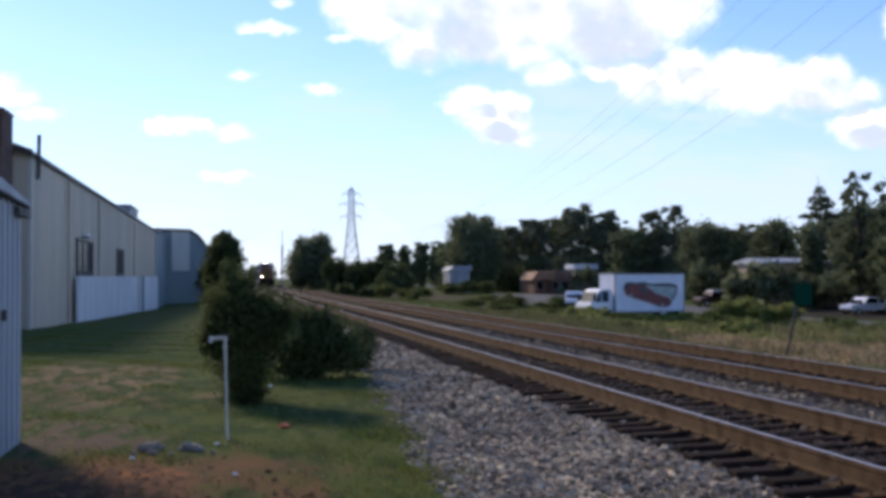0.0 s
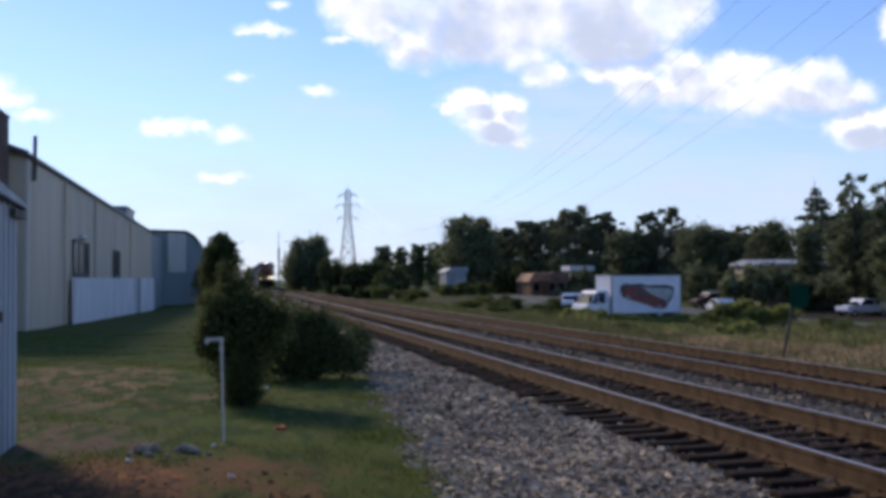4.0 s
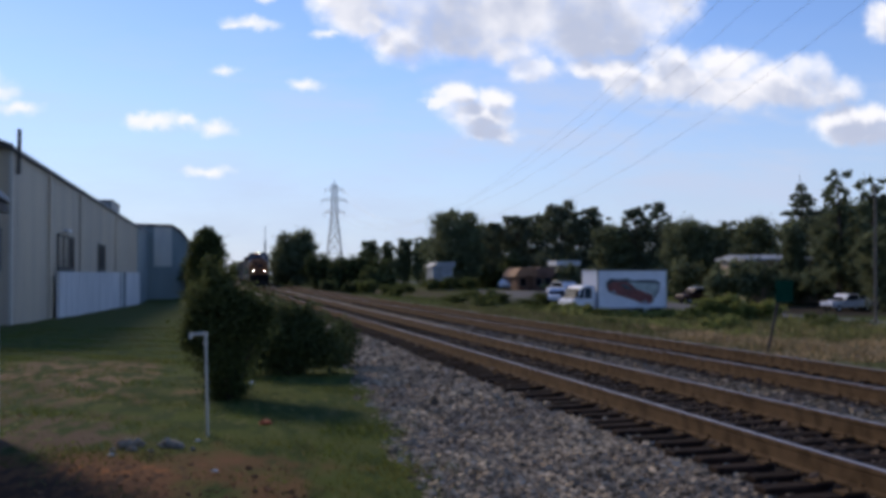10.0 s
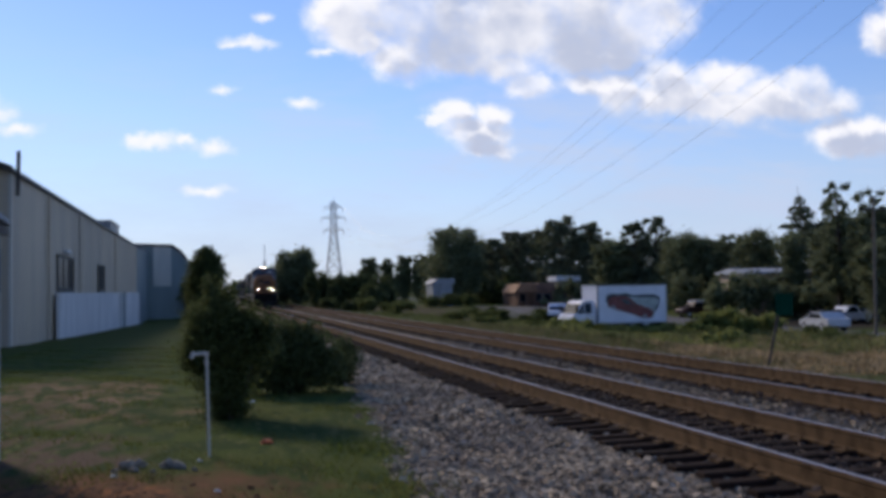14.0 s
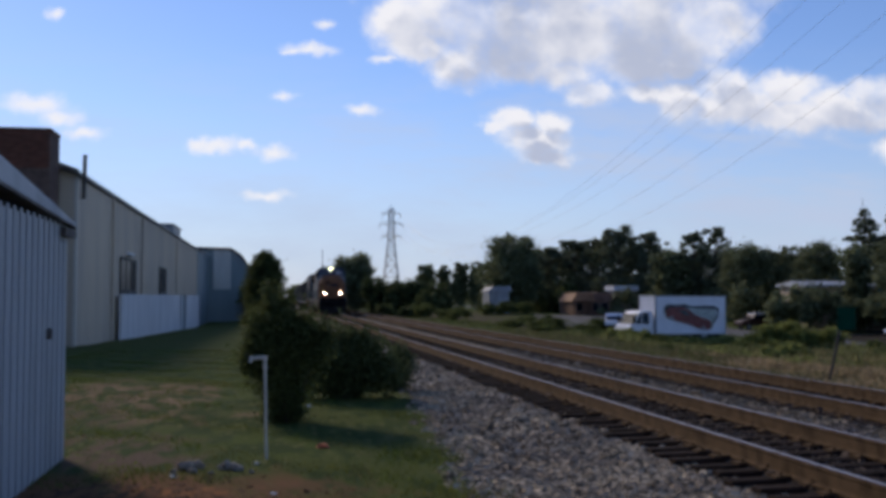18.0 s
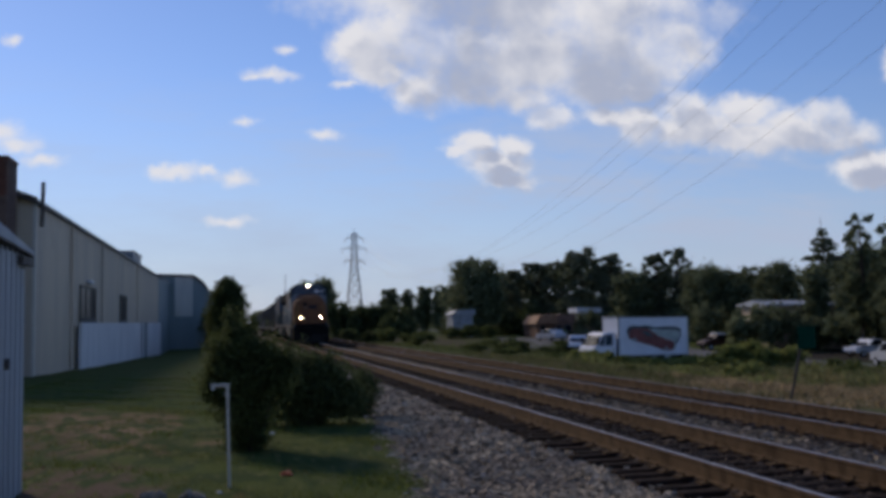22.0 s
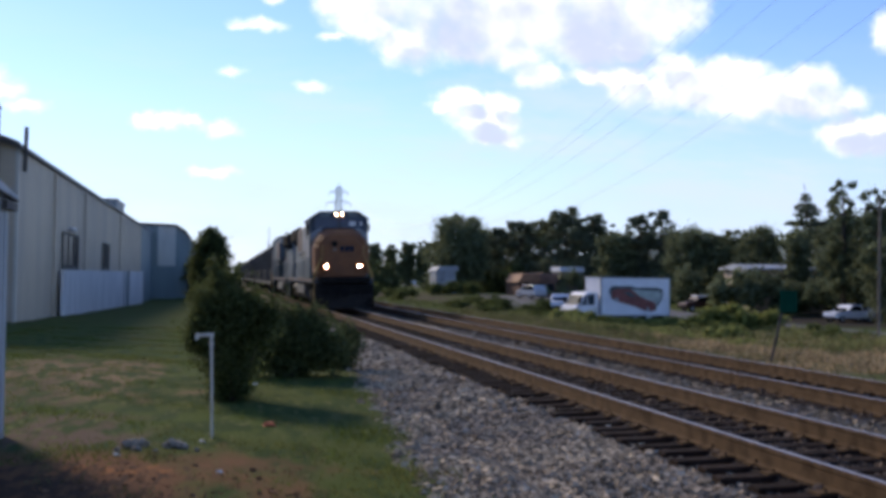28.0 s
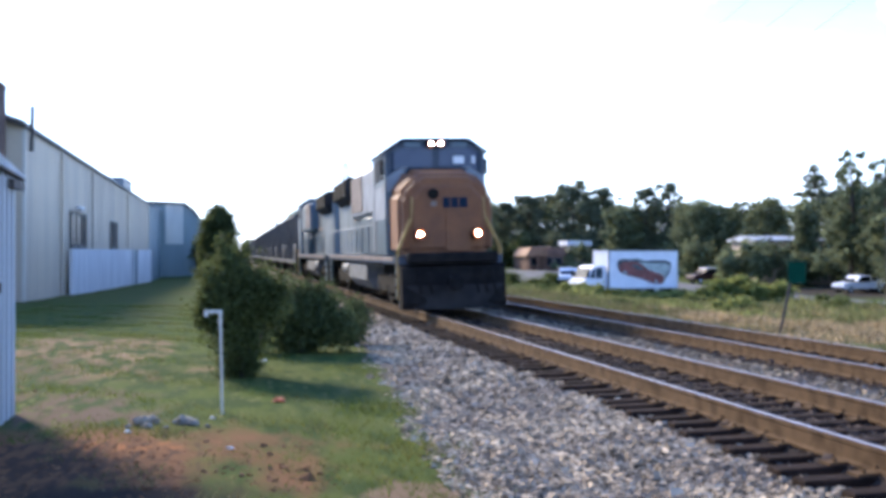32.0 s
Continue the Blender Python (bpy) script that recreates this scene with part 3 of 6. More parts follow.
def make_track(centre, label):
    base = thing("railway_track", label, "railway track", group="railway tracks", kind="structure")
    for s in (-1, 1):
        ob = part("rail", rail_mesh("rail", 0), None, base, "rust-brown steel rail with a polished head")
        ob.location = (centre + s * HALF_GAUGE, 0, CANT * (s + 1) / 2)
    rng = random.Random(int(centre * 10))
    tie = finish(boxes((-1.44, -0.115, -0.17, 1.38, 0.115, 0.0), bevel=0.015), "tie", M["tie"])
    plate = finish(boxes((-0.17, -0.09, 0, 0.17, 0.09, 0.022), (-0.1, -0.06, 0.02, -0.075, -0.035, 0.06), (0.075, 0.035, 0.02, 0.1, 0.06, 0.06)), "tie_plate", M["rail_rust"])
    far = bmesh.new()
    for i in range(420):
        y = 5 + 0.52 * i + rng.uniform(-0.03, 0.03)
        dx, dz = bend(y)
        m = pose(centre + dx + rng.uniform(-0.13, 0.1), y, dz - 0.218 + CANT / 2 + rng.uniform(-0.012, 0.006), 0, -math.degrees(CANT / 1.51), rng.uniform(-1.6, 1.6))
        if i < 130:
            ob = part("tie", tie, None, base)
            ob.matrix_local = m
            for s in (-1, 1):
                if i < 50:
                    pl = part("tie_plate", plate, None, ob)
                    pl.location = (s * HALF_GAUGE, 0, 0)
        else:
            box(far, -1.3, -0.115, -0.17, 1.3, 0.115, 0, m=m)
    tagged(part("ties_beyond", far, M["tie"], base, "dark wooden ties"), kind="stuff")
    return base


make_track(TRACK_1, "main railway track on dark wooden ties in grey ballast")
make_track(TRACK_2, "second railway track on dark wooden ties in grey ballast")


# ---- buildings ----
def make_warehouse():
    """The long metal warehouse beside the track: a wall to the track, a gable to the street."""
    x0, y0, y1, top = -8.15, 48.2, 133.5, 6.98
    ob = thing("warehouse", "long cream metal-clad warehouse with a dark roof edge", "warehouse", pose(0, 0, 0))
    w = boxes((x0 - 0.2, y0, -4.0, x0, 127.0, top))
    part("side_wall", w, M["metal_wall"], ob)
    ridge = (x0 - 12, top + 4.2)
    g = prism(bmesh.new(), [(x0 - 24, -4), (x0 - 0.2, -4), (x0 - 0.2, top), ridge, (x0 - 24, top)], "y", y0, y0 + 0.2)
    part("gable_wall", g, M["metal_wall"], ob)
    part("far_gable", prism(bmesh.new(), [(x0 - 24, -4), (x0 - 0.2, -4), (x0 - 0.2, top), ridge, (x0 - 24, top)], "y", y1 - 0.2, y1), M["metal_wall"], ob)
    for s, lab in ((1, "slope facing the track"), (-1, "slope facing away")):
        e = x0 + 0.12 if s > 0 else x0 - 24.25
        sl = prism(bmesh.new(), [(e, top - 0.08), (e, top + 0.02), (ridge[0], ridge[1] + 0.12), (ridge[0], ridge[1] + 0.02)], "y", y0 - 0.3, y1 + 0.2)
        part("roof_slope", sl, M["roof_grey"], ob)
    part("gutter", boxes((x0 + 0.02, y0 - 0.3, top - 0.2, x0 + 0.14, y1, top - 0.06)), M["roof_edge"], ob, "dark metal gutter")
    part("barge_board", prism(bmesh.new(), [(x0 + 0.1, top - 0.2), (x0 + 0.14, top + 0.06), (ridge[0], ridge[1] + 0.2), (ridge[0], ridge[1] - 0.18)], "y", y0 - 0.34, y0 - 0.3), M["roof_edge"], ob)
    part("end_wall_panel", boxes((x0 - 0.2, 127.0, -4.0, x0 + 0.02, y1, top)), M["blue_panel"], ob, "blue-grey end of the side wall")
    # standing ribs of the siding
    rib = finish(boxes((0, -0.05, -4.0, 0.012, 0.05, top - 0.2)), "siding_rib", M["metal_wall"])
    for i in range(0, 129):
        r = part("siding_rib", rib, None, ob)
        r.location = (x0, y0 + 0.4 + 0.61 * i, 0)
    for y in (58.7, 72.0, 98.0):
        part("downpipe", boxes((x0 + 0.03, y - 0.09, -2.0, x0 + 0.14, y + 0.09, top - 0.2)), M["metal_wall"], ob, "cream downpipe")
    part("corner_trim", boxes((x0 - 0.08, y0 - 0.05, -1.0, x0 + 0.05, y0 + 0.16, top - 0.2)), M["pale_trim"], ob, "pale corner trim")
    part("wall_lamp", boxes((x0 + 0.02, 64.6, 3.98, x0 + 0.3, 66.4, 4.2), bevel=0.05), M["white_panel"], ob, "small white wall lamp")
    for a, b, lo, hi in ((61.9, 68.9, 1.8, 3.85), (83.4, 88.6, 1.8, 3.85)):
        window(ob, x0, a, b, lo, hi, 3 if a < 70 else 2)
    # window in the gable
    win = part("window", boxes((-9.25, y0 - 0.06, 1.8, -8.5, y0 - 0.01, 3.6)), M["frame_grey"], ob, "dark window in a grey frame")
    part("pane", boxes((-9.18, y0 - 0.075, 1.88, -8.57, y0 - 0.062, 3.52)), M["dark_glass"], win)
    part("vent_pipe", rods(0.09, ((x0 + 0.15, 49.1, 5.9), (x0 + 0.2, 49.0, 7.8))), M["roof_edge"], ob, "thin dark vent pipe")
    part("roof_vent", boxes((x0 - 1.2, 93.5, 6.9, x0 + 0.1, 101.5, 7.6), (x0 - 1.3, 93.3, 7.6, x0 + 0.2, 101.7, 7.72)), M["roof_grey"], ob, "low grey roof vent box")
    return ob


def window(ob, x, a, b, lo, hi, panes=2):
    """A wide window: dark frame, posts between the panes, a deep dark sill."""
    step = (b - a) / panes
    bars = [(x + 0.03, a + step * k - (0.1 if 0 < k < panes else 0.18 if k else 0), lo, x + 0.1, a + step * k + (0.1 if 0 < k < panes else 0 if k else 0.18), hi) for k in range(panes + 1)]
    win = part("window", boxes(*bars, (x + 0.03, a, hi - 0.14, x + 0.1, b, hi), (x + 0.03, a, lo, x + 0.12, b, lo + 0.26)), M["frame_dark"], ob, "window in a dark frame")
    for k in range(panes):
        c, d = a + step * k + (0.1 if k else 0.18), a + step * (k + 1) - (0.1 if k < panes - 1 else 0.18)
        part("pane", boxes((x + 0.045, c, lo + 0.26, x + 0.06, d, hi - 0.14)), M["dusty_glass"] if panes == 3 and k < 2 else M["dark_glass"], win)


make_warehouse()


def make_panel_fence():
    x = -7.9
    ob = thing("panel_fence", "white sheet-metal panel fence along the warehouse wall", "fence", pose(0, 0, 0))
    y = 60.5
    while y < 125.5:
        w = 3.0
        if not 99.5 < y < 105.4:
            z = -0.62 - 0.0175 * (y - 62)
            edge = []
            for k in range(21):
                edge.append((x + (0.03 if k % 2 else 0.075), y + 0.02 + (w - 0.04) * k / 20))
            bm = prism(bmesh.new(), edge + [(x, y + w - 0.02), (x, y + 0.02)], "z", z - 0.3, 1.72 + 0.07 * math.sin(2.1 * y))
            part("panel", bm, M["white_panel"], ob)
        y += w
    part("gate", boxes((x - 0.02, 99.7, -2.0, x + 0.06, 105.3, 1.72)), M["blue_panel"], ob, "dark blue-grey gate panel")
    for y in (60.5, 99.6, 105.4, 126.5):
        part("post", boxes((x - 0.05, y - 0.08, -2.2, x + 0.12, y + 0.08, 1.8)), M["frame_grey"] if y > 61 else M["white_panel"], ob)
    return ob


make_panel_fence()


M["pale_blue_panel"] = material("pale_blue_panel", (0.62, 0.59, 0.52), 0.6, vary=0.15, scale=0.6, fine=9, bump=0.04, streak=0.2)


def make_blue_building():
    """Blue-grey metal buildings past the warehouse."""
    ob = thing("metal_building", "blue-grey metal building with a low curved gable", "building", pose(0, 0, 0))
    y0, y1 = 150, 215
    part("lower_wall", boxes((-8.6, 133.7, -4, -8.2, y0, 6.9)), M["blue_panel"], ob, "blue-grey lower annex wall")
    part("annex_roof", boxes((-20, 133.7, 6.9, -8.1, y0, 7.1)), M["roof_grey"], ob)
    out = [(-22, -4), (-3.4, -4), (-3.4, 6.3), (-4.0, 7.2), (-5.2, 8.0), (-9.5, 8.1), (-22, 8.1)]
    part("gable_wall", prism(bmesh.new(), out, "y", y0, y0 + 0.3), M["blue_panel"], ob)
    part("gable_light_panel", prism(bmesh.new(), [(-7.5, 2.6), (-5.2, 2.6), (-5.2, 7.85), (-7.5, 7.95)], "y", y0 - 0.06, y0 - 0.01), M["pale_blue_panel"], ob, "pale upper panel")
    part("side_wall", boxes((-3.7, y0 + 0.3, -4, -3.4, y1, 6.3)), M["blue_panel"], ob)
    part("gable_trim", prism(bmesh.new(), [(-22, 7.9), (-9.5, 7.9), (-5.3, 7.8), (-4.1, 7.02), (-3.35, 6.1), (-3.2, 6.3), (-3.95, 7.35), (-5.1, 8.1), (-9.5, 8.2), (-22, 8.2)], "y", y0 - 0.3, y0 - 0.07), M["roof_edge"], ob, "dark roof trim")
    rf = prism(bmesh.new(), [(-3.2, 6.2), (-3.2, 6.4), (-3.9, 7.35), (-5.1, 8.15), (-9.5, 8.28), (-22, 8.28), (-22, 8.12), (-9.5, 8.12), (-5.2, 7.98), (-4.0, 7.2)], "y", y0 - 0.06, y1)
    part("roof", rf, M["roof_grey"], ob)
    rib = finish(boxes((0, -0.05, -4, 0.05, 0.05, 6.2)), "siding_rib", M["blue_panel"])
    for i in range(40):
        part("siding_rib", rib, None, ob).location = (-3.4, y0 + 1 + 1.5 * i, 0)
    return ob


make_blue_building()


M["shed_roof"] = material("shed_roof_edge", (0.33, 0.37, 0.42), 0.5, vary=0.15, scale=1.5)


def make_shed():
    """The pale shed close to the camera; its long wall runs along the track."""
    x, y0, y1 = -2.62, 4.5, 14.8
    ob = thing("shed", "pale blue-grey vertical-sided metal shed with a white roof edge", "shed", pose(0, 0, -0.16))
    part("side_wall", boxes((x - 0.1, y0, -0.42, x, y1, 2.76)), M["shed_siding"], ob)
    part("end_wall", boxes((-6.5, y1 - 0.1, -0.42, x - 0.1, y1, 2.74)), M["shed_siding"], ob)
    part("near_wall", boxes((-6.5, y0, -0.42, x - 0.1, y0 + 0.1, 2.85)), M["shed_siding"], ob)
    part("far_wall", boxes((-6.6, y0, -0.42, -6.5, y1, 2.85)), M["shed_siding"], ob)
    part("plinth", boxes((x - 0.12, y0, -0.62, x + 0.04, y1 + 0.02, -0.36), (-6.5, y1 - 0.1, -0.62, x - 0.12, y1 + 0.03, -0.36)), M["roof_edge"], ob, "dark base strip")
    rib = finish(boxes((0, -0.06, -0.36, 0.016, 0.06, 2.8), bevel=0.012), "siding_rib", M["shed_siding"])
    for i in range(33):
        part("siding_rib", rib, None, ob).location = (x, y0 + 0.14 + 0.31 * i, 0)
    rf = prism(bmesh.new(), [(15.05, 2.78), (15.05, 2.83), (11.2, 3.18), (4.2, 3.75), (4.2, 3.26), (11.2, 2.95)], "x", -6.9, x + 0.07)
    part("roof", rf, M["shed_roof"], ob, "pale blue-white metal roof edge")
    part("soffit", prism(bmesh.new(), [(15.0, 2.75), (15.0, 2.775), (4.3, 3.25), (4.3, 3.2)], "x", -6.8, x + 0.09), M["roof_edge"], ob)
    part("gutter_bracket", boxes((x + 0.02, y1 - 0.6, 2.62, x + 0.09, y1 + 0.15, 2.73)), M["roof_edge"], ob)
    part("wall_knob", boxes((x + 0.0, 13.55, 1.35, x + 0.05, 13.68, 1.48), bevel=0.01), M["roof_edge"], ob)
    return ob


make_shed()


def make_chimney():
    ob = thing("brick_chimney", "broad dark brown brick chimney stack before the warehouse gable", "chimney", pose(0, 0, 0))
    x0, x1, y0, y1, top = -12.6, -8.75, 45.6, 47.6, 8.43
    part("core", boxes((x0 + 0.01, y0 + 0.01, -0.6, x1 - 0.01, y1 - 0.01, top - 0.12)), M["mortar"], ob)
    part("cap", boxes((x0 - 0.03, y0 - 0.03, top - 0.12, x1 + 0.03, y1 + 0.03, top), bevel=0.02), M["brick_dark"], ob)
    return ob, x0, x1, y0, y1, top


CHIMNEY = make_chimney()


# ---- plants ----
def leaves(name, blobs, count, size, mat, seed, hollow=0.45, droop=0.0, feather=0.2, heart=0.0):
    """A crown of many small leaf sprays, scattered over lumpy masses: blobs are (x, y, z, rx, ry, rz); heart: the share of large sprays that fill its inside."""
    rng = np.random.default_rng(seed)
    b = np.array(blobs, float)
    vol = b[:, 3] * b[:, 4] * b[:, 5]
    pick = rng.choice(len(b), count, p=vol ** 0.75 / (vol ** 0.75).sum())
    d = rng.normal(size=(count, 3))
    d /= np.linalg.norm(d, axis=1)[:, None]
    lump = 1 + 0.16 * np.sin(5 * d[:, 0] + pick) * np.sin(4 * d[:, 1] + 2 * pick) + 0.14 * np.sin(7 * d[:, 2] + pick)
    r = (hollow + (1 - hollow) * rng.random(count) ** 0.6) * lump * (1 + feather * np.clip(rng.normal(size=count), -1.7, 1.5))
    inner = rng.random(count) < heart
    r[inner] = 0.72 * rng.random(inner.sum()) ** 0.5
    c = b[pick, :3] + d * b[pick, 3:] * r[:, None]
    k = 2
    c = np.repeat(c, k, 0)
    n = len(c)
    s = size * (0.55 + 0.9 * rng.random(n)) * np.where(np.repeat(inner, k), 2.0, 1.0)
    a = rng.normal(size=(n, 3))
    a /= np.linalg.norm(a, axis=1)[:, None]
    e = np.cross(a, rng.normal(size=(n, 3)))
    e /= np.linalg.norm(e, axis=1)[:, None] + 1e-9
    a[:, 2] -= droop
    c = c + rng.normal(size=(n, 3)) * size * 0.5
    tip, l, rr, tail = c + a * s[:, None], c + e * s[:, None] * 0.55, c - e * s[:, None] * 0.55, c - a * s[:, None] * 0.8
    verts = np.stack([tip, l, tail, rr], 1).reshape(-1, 3)
    q = 4 * np.arange(n)[:, None]
    faces = np.concatenate([q + [0, 1, 2], q + [0, 2, 3]], 0)
    return tris_of(name, verts, faces, mat)


def trunk_mesh(h, r, limbs, seed, lean=0.02):
    rng = random.Random(seed)
    bm = bmesh.new()
    top = Vector((lean * h, 0, h))
    mid = Vector((lean * h * 0.3, 0.02 * h, h * 0.5))
    rod(bm, (0, 0, -0.3), mid, r, r * 0.7, 8)
    rod(bm, mid, top, r * 0.7, r * 0.2, 7)
    for i in range(limbs):
        a, z = rng.uniform(0, 6.28), h * rng.uniform(0.35, 0.92)
        l = h * rng.uniform(0.15, 0.34)
        p = Vector((lean * z, 0, z))
        rod(bm, p, p + Vector((l * math.cos(a), l * math.sin(a), l * rng.uniform(0.15, 0.75))), r * 0.32, r * 0.07, 5)
    return bm


def tree(name, label, x, y, base, top, half, kind, seed, count=1500, size=0.34, group="trees beyond the tracks", mat=None):
    """A tree with trunk, limbs and crown; half: half its crown's width."""
    rng = random.Random(seed)
    h = top - base
    ob = thing(name, label, "tree", pose(x, y, base, 0, 0, rng.uniform(0, 360)), group)
    blobs, tips = [], []

    def tuft(x, y, z, r, flat, n):
        """A loose cluster of small sprays at a limb's end."""
        tips.append((x, y, z))
        for _ in range(n):
            k = r * rng.uniform(0.35, 0.7)
            blobs.append((x + max(-1, min(1, rng.gauss(0, 0.5))) * r, y + max(-1, min(1, rng.gauss(0, 0.5))) * r, z + max(-1, min(1, rng.gauss(0, 0.45))) * r * flat, k, k, k * flat * rng.uniform(0.6, 1.1)))

    if kind == "round":
        for i in range(44):
            a, e = 2.4 * i, (i + 0.5) / 44
            w = half * (math.sin(math.pi * (0.14 + 0.76 * e)) ** 0.7) * rng.uniform(0.45, 0.95)
            tuft(w * math.cos(a), w * math.sin(a), h * (0.26 + 0.66 * e) + rng.gauss(0, 0.03) * h, half * rng.uniform(0.24, 0.38), 0.75, 4)
        blobs.append((0, 0, h * 0.5, half * 0.75, half * 0.75, h * 0.36))
        blobs.append((0, 0, h * 0.24, half * 0.72, half * 0.72, h * 0.26))
    elif kind == "open":
        for i in range(24):
            a, e = 2.4 * i + rng.uniform(-0.5, 0.5), (i + 0.5) / 24
            w = half * rng.uniform(0.35, 1.0) * math.sin(math.pi * (0.22 + 0.62 * e)) ** 0.8
            tuft(w * math.cos(a), w * math.sin(a), h * (0.52 + 0.45 * e), half * rng.uniform(0.22, 0.36), 0.55, 5)
        blobs.append((0, 0, h * 0.34, half * 0.9, half * 0.9, h * 0.26))
        tuft(0, 0, h * 0.95, half * 0.4, 0.6, 5)
    elif kind == "cone":
        for z, w, n in ((0.98, 0.0, 1), (0.945, 0.16, 3), (0.905, 0.28, 4), (0.865, 0.4, 5), (0.825, 0.5, 6), (0.76, 0.85, 6), (0.74, 0.5, 4), (0.68, 0.6, 5), (0.62, 0.8, 7), (0.55, 0.75, 7), (0.47, 0.85, 8), (0.38, 0.9, 8), (0.3, 0.9, 8)):
            for k in range(n):
                a, u = 6.28 * k / n + 9 * z + rng.uniform(-0.3, 0.3), half * w * rng.uniform(0.75, 1.1)
                tuft(u * math.cos(a), u * math.sin(a), h * z - 0.02 * h * w, half * (0.2 + 0.12 * w), 0.45, 5)
    elif kind == "dome":
        for i in range(26):
            a, e = 2.4 * i, (i + 0.5) / 26
            w = half * 0.68 * math.sin(math.pi * (0.3 + 0.55 * e)) ** 0.8
            k = half * rng.uniform(0.36, 0.52)
            blobs.append((w * math.cos(a), w * math.sin(a), h * (0.1 + 0.8 * e), k, k, k * 0.8))
        blobs.append((0, 0, h * 0.45, half * 0.85, half * 0.85, h * 0.44))
    elif kind == "column":
        for i in range(14):
            e = i / 13
            w = half * (1.0 - 0.5 * e ** 6)
            blobs.append((half * 0.07 * math.cos(2 * i), half * 0.07 * math.sin(2 * i), h * (0.12 + 0.78 * e), w, w, h * 0.09))
    else:  # tall and ragged
        for i in range(34):
            e = i / 33
            a, w = 2.4 * i + rng.uniform(-0.6, 0.6), half * rng.uniform(0.25, 0.9) * (1.1 - 0.55 * e)
            tuft(w * math.cos(a), w * math.sin(a), h * (0.24 + 0.73 * e), half * rng.uniform(0.19, 0.32) * (1.3 - 0.6 * e), 0.85, 7)
        blobs.append((0, 0, h * 0.34, half * 0.7, half * 0.7, h * 0.24))
    loose = kind in ("open", "cone", "ragged")
    bm = trunk_mesh(h * 0.93, max(0.12, 0.02 * h), 5, seed, 0.0)
    for x, y, z in tips if loose else ():
        z0 = max(z - rng.uniform(0.3, 0.8) * math.hypot(x, y), 0.2 * h)
        rod(bm, (0, 0, z0), (x, y, z), 0.055, 0.02, 5)
        for _ in range(2 if kind == "ragged" else 0):
            rod(bm, (x * 0.6, y * 0.6, z0 + 0.6 * (z - z0)), (x + rng.gauss(0, 0.4), y + rng.gauss(0, 0.4), z + rng.uniform(0.1, 0.8)), 0.03, 0.01, 4)
    part("trunk", bm, M["bark"], ob)
    part("crown", leaves("crown", blobs, count, size, mat or M["leaf"], seed, 0.1 if loose else 0.4, feather=0.1 if kind == "column" else 0.09 if kind == "dome" else 0.24, heart=0.14 if loose else 0.3), None, ob)
    return ob


def make_trees():
    broad, pine = "dark green broad-leaved tree with a rounded crown", "tall dark pine with open tufted branches"
    row = "small rounded dark tree in a row"
    for i, (x, y, top, half, kind) in enumerate(FAR_TREES + NEAR_TREES):
        lab = {"round": broad, "open": pine, "cone": "dark conical pine with layered branches", "ragged": "tall ragged tree with a thin upper crown", "column": row, "dome": "dense dark green tree with a smooth domed crown"}[kind]
        base = ground_z(x, y)
        n = int(900 + 37 * half * (top - base))
        tree("tree", lab, x, y, base, top, half, kind, 20 + i, min(int(({"ragged": 7.5, "open": 5, "cone": 5.5, "dome": 5.5}.get(kind, 4.5)) * n), 8000), (0.125 if kind in ("open", "ragged", "cone") else 0.14) * (1 if y < 150 else 1.35), mat=M["leaf_pine"] if kind in ("open", "cone") else M["leaf"])


def hedge(label, spots, seed, size=0.3, mat=None, count=90, heart=0.25):
    """A run of undergrowth: spots are (x, y, base, half width, height)."""
    blobs = []
    rng = random.Random(seed)
    for x, y, base, half, h in spots:
        for k in range(4):
            blobs.append((x + rng.uniform(-0.6, 0.6) * half, y + rng.uniform(-0.6, 0.6) * half, base + h * rng.uniform(0.25, 0.68), half * rng.uniform(0.4, 0.65), half * rng.uniform(0.4, 0.65), h * rng.uniform(0.24, 0.36)))
    return thing("undergrowth", label, "undergrowth", kind="stuff", data=leaves("undergrowth", blobs, count * len(spots), size, mat or M["leaf"], seed, 0.4, heart=heart))


# trees: place, height of the top over the track, half width of the crown, habit
FAR_TREES = [(37, 260, 9.8, 2.6, 'round'), (41.5, 262, 9.6, 1.8, 'round'), (45, 258, 10.3, 2.2, 'round'), (48.4, 255, 9.9, 2.5, 'round'),
         (38.1, 170, 11.9, 5.0, 'dome'), (45.6, 175, 9.8, 2.9, 'open'), (50.3, 178, 11.2, 3.4, 'open'), (56, 172, 12.7, 4.3, 'open'),
         (59.4, 168, 11.8, 3.1, 'open'), (57.9, 190, 11.7, 3.6, 'open'), (56.7, 150, 8.7, 3.1, 'round'), (60.2, 150, 11, 2.2, 'open'),
         (62.7, 148, 11.8, 2.3, 'open'), (63.5, 140, 9.2, 3.8, 'dome'), (67.1, 138, 8.5, 3.6, 'round')]
NEAR_TREES = [(69, 131, 9.4, 3.4, 'dome'), (75.2, 130, 13.1, 2.5, 'cone'), (64.3, 104, 12.5, 2.6, 'ragged'), (65.6, 100, 11.4, 2.8, 'ragged'),
         (68.3, 98, 10.4, 3.2, 'dome'), (76.9, 150, 7.2, 2.7, 'round'), (13.9, 190, 9.0, 4.4, 'dome'), (49.3, 200, 9.5, 4.4, 'dome'),
         (65.3, 114.5, 7, 1.5, 'round'), (72.5, 118, 9, 3.2, 'dome'), (77.5, 116, 10.4, 3.4, 'round'), (71.5, 108, 8.2, 2.8, 'round'),
         (62.2, 92, 6.2, 2.9, 'round')]
make_trees()
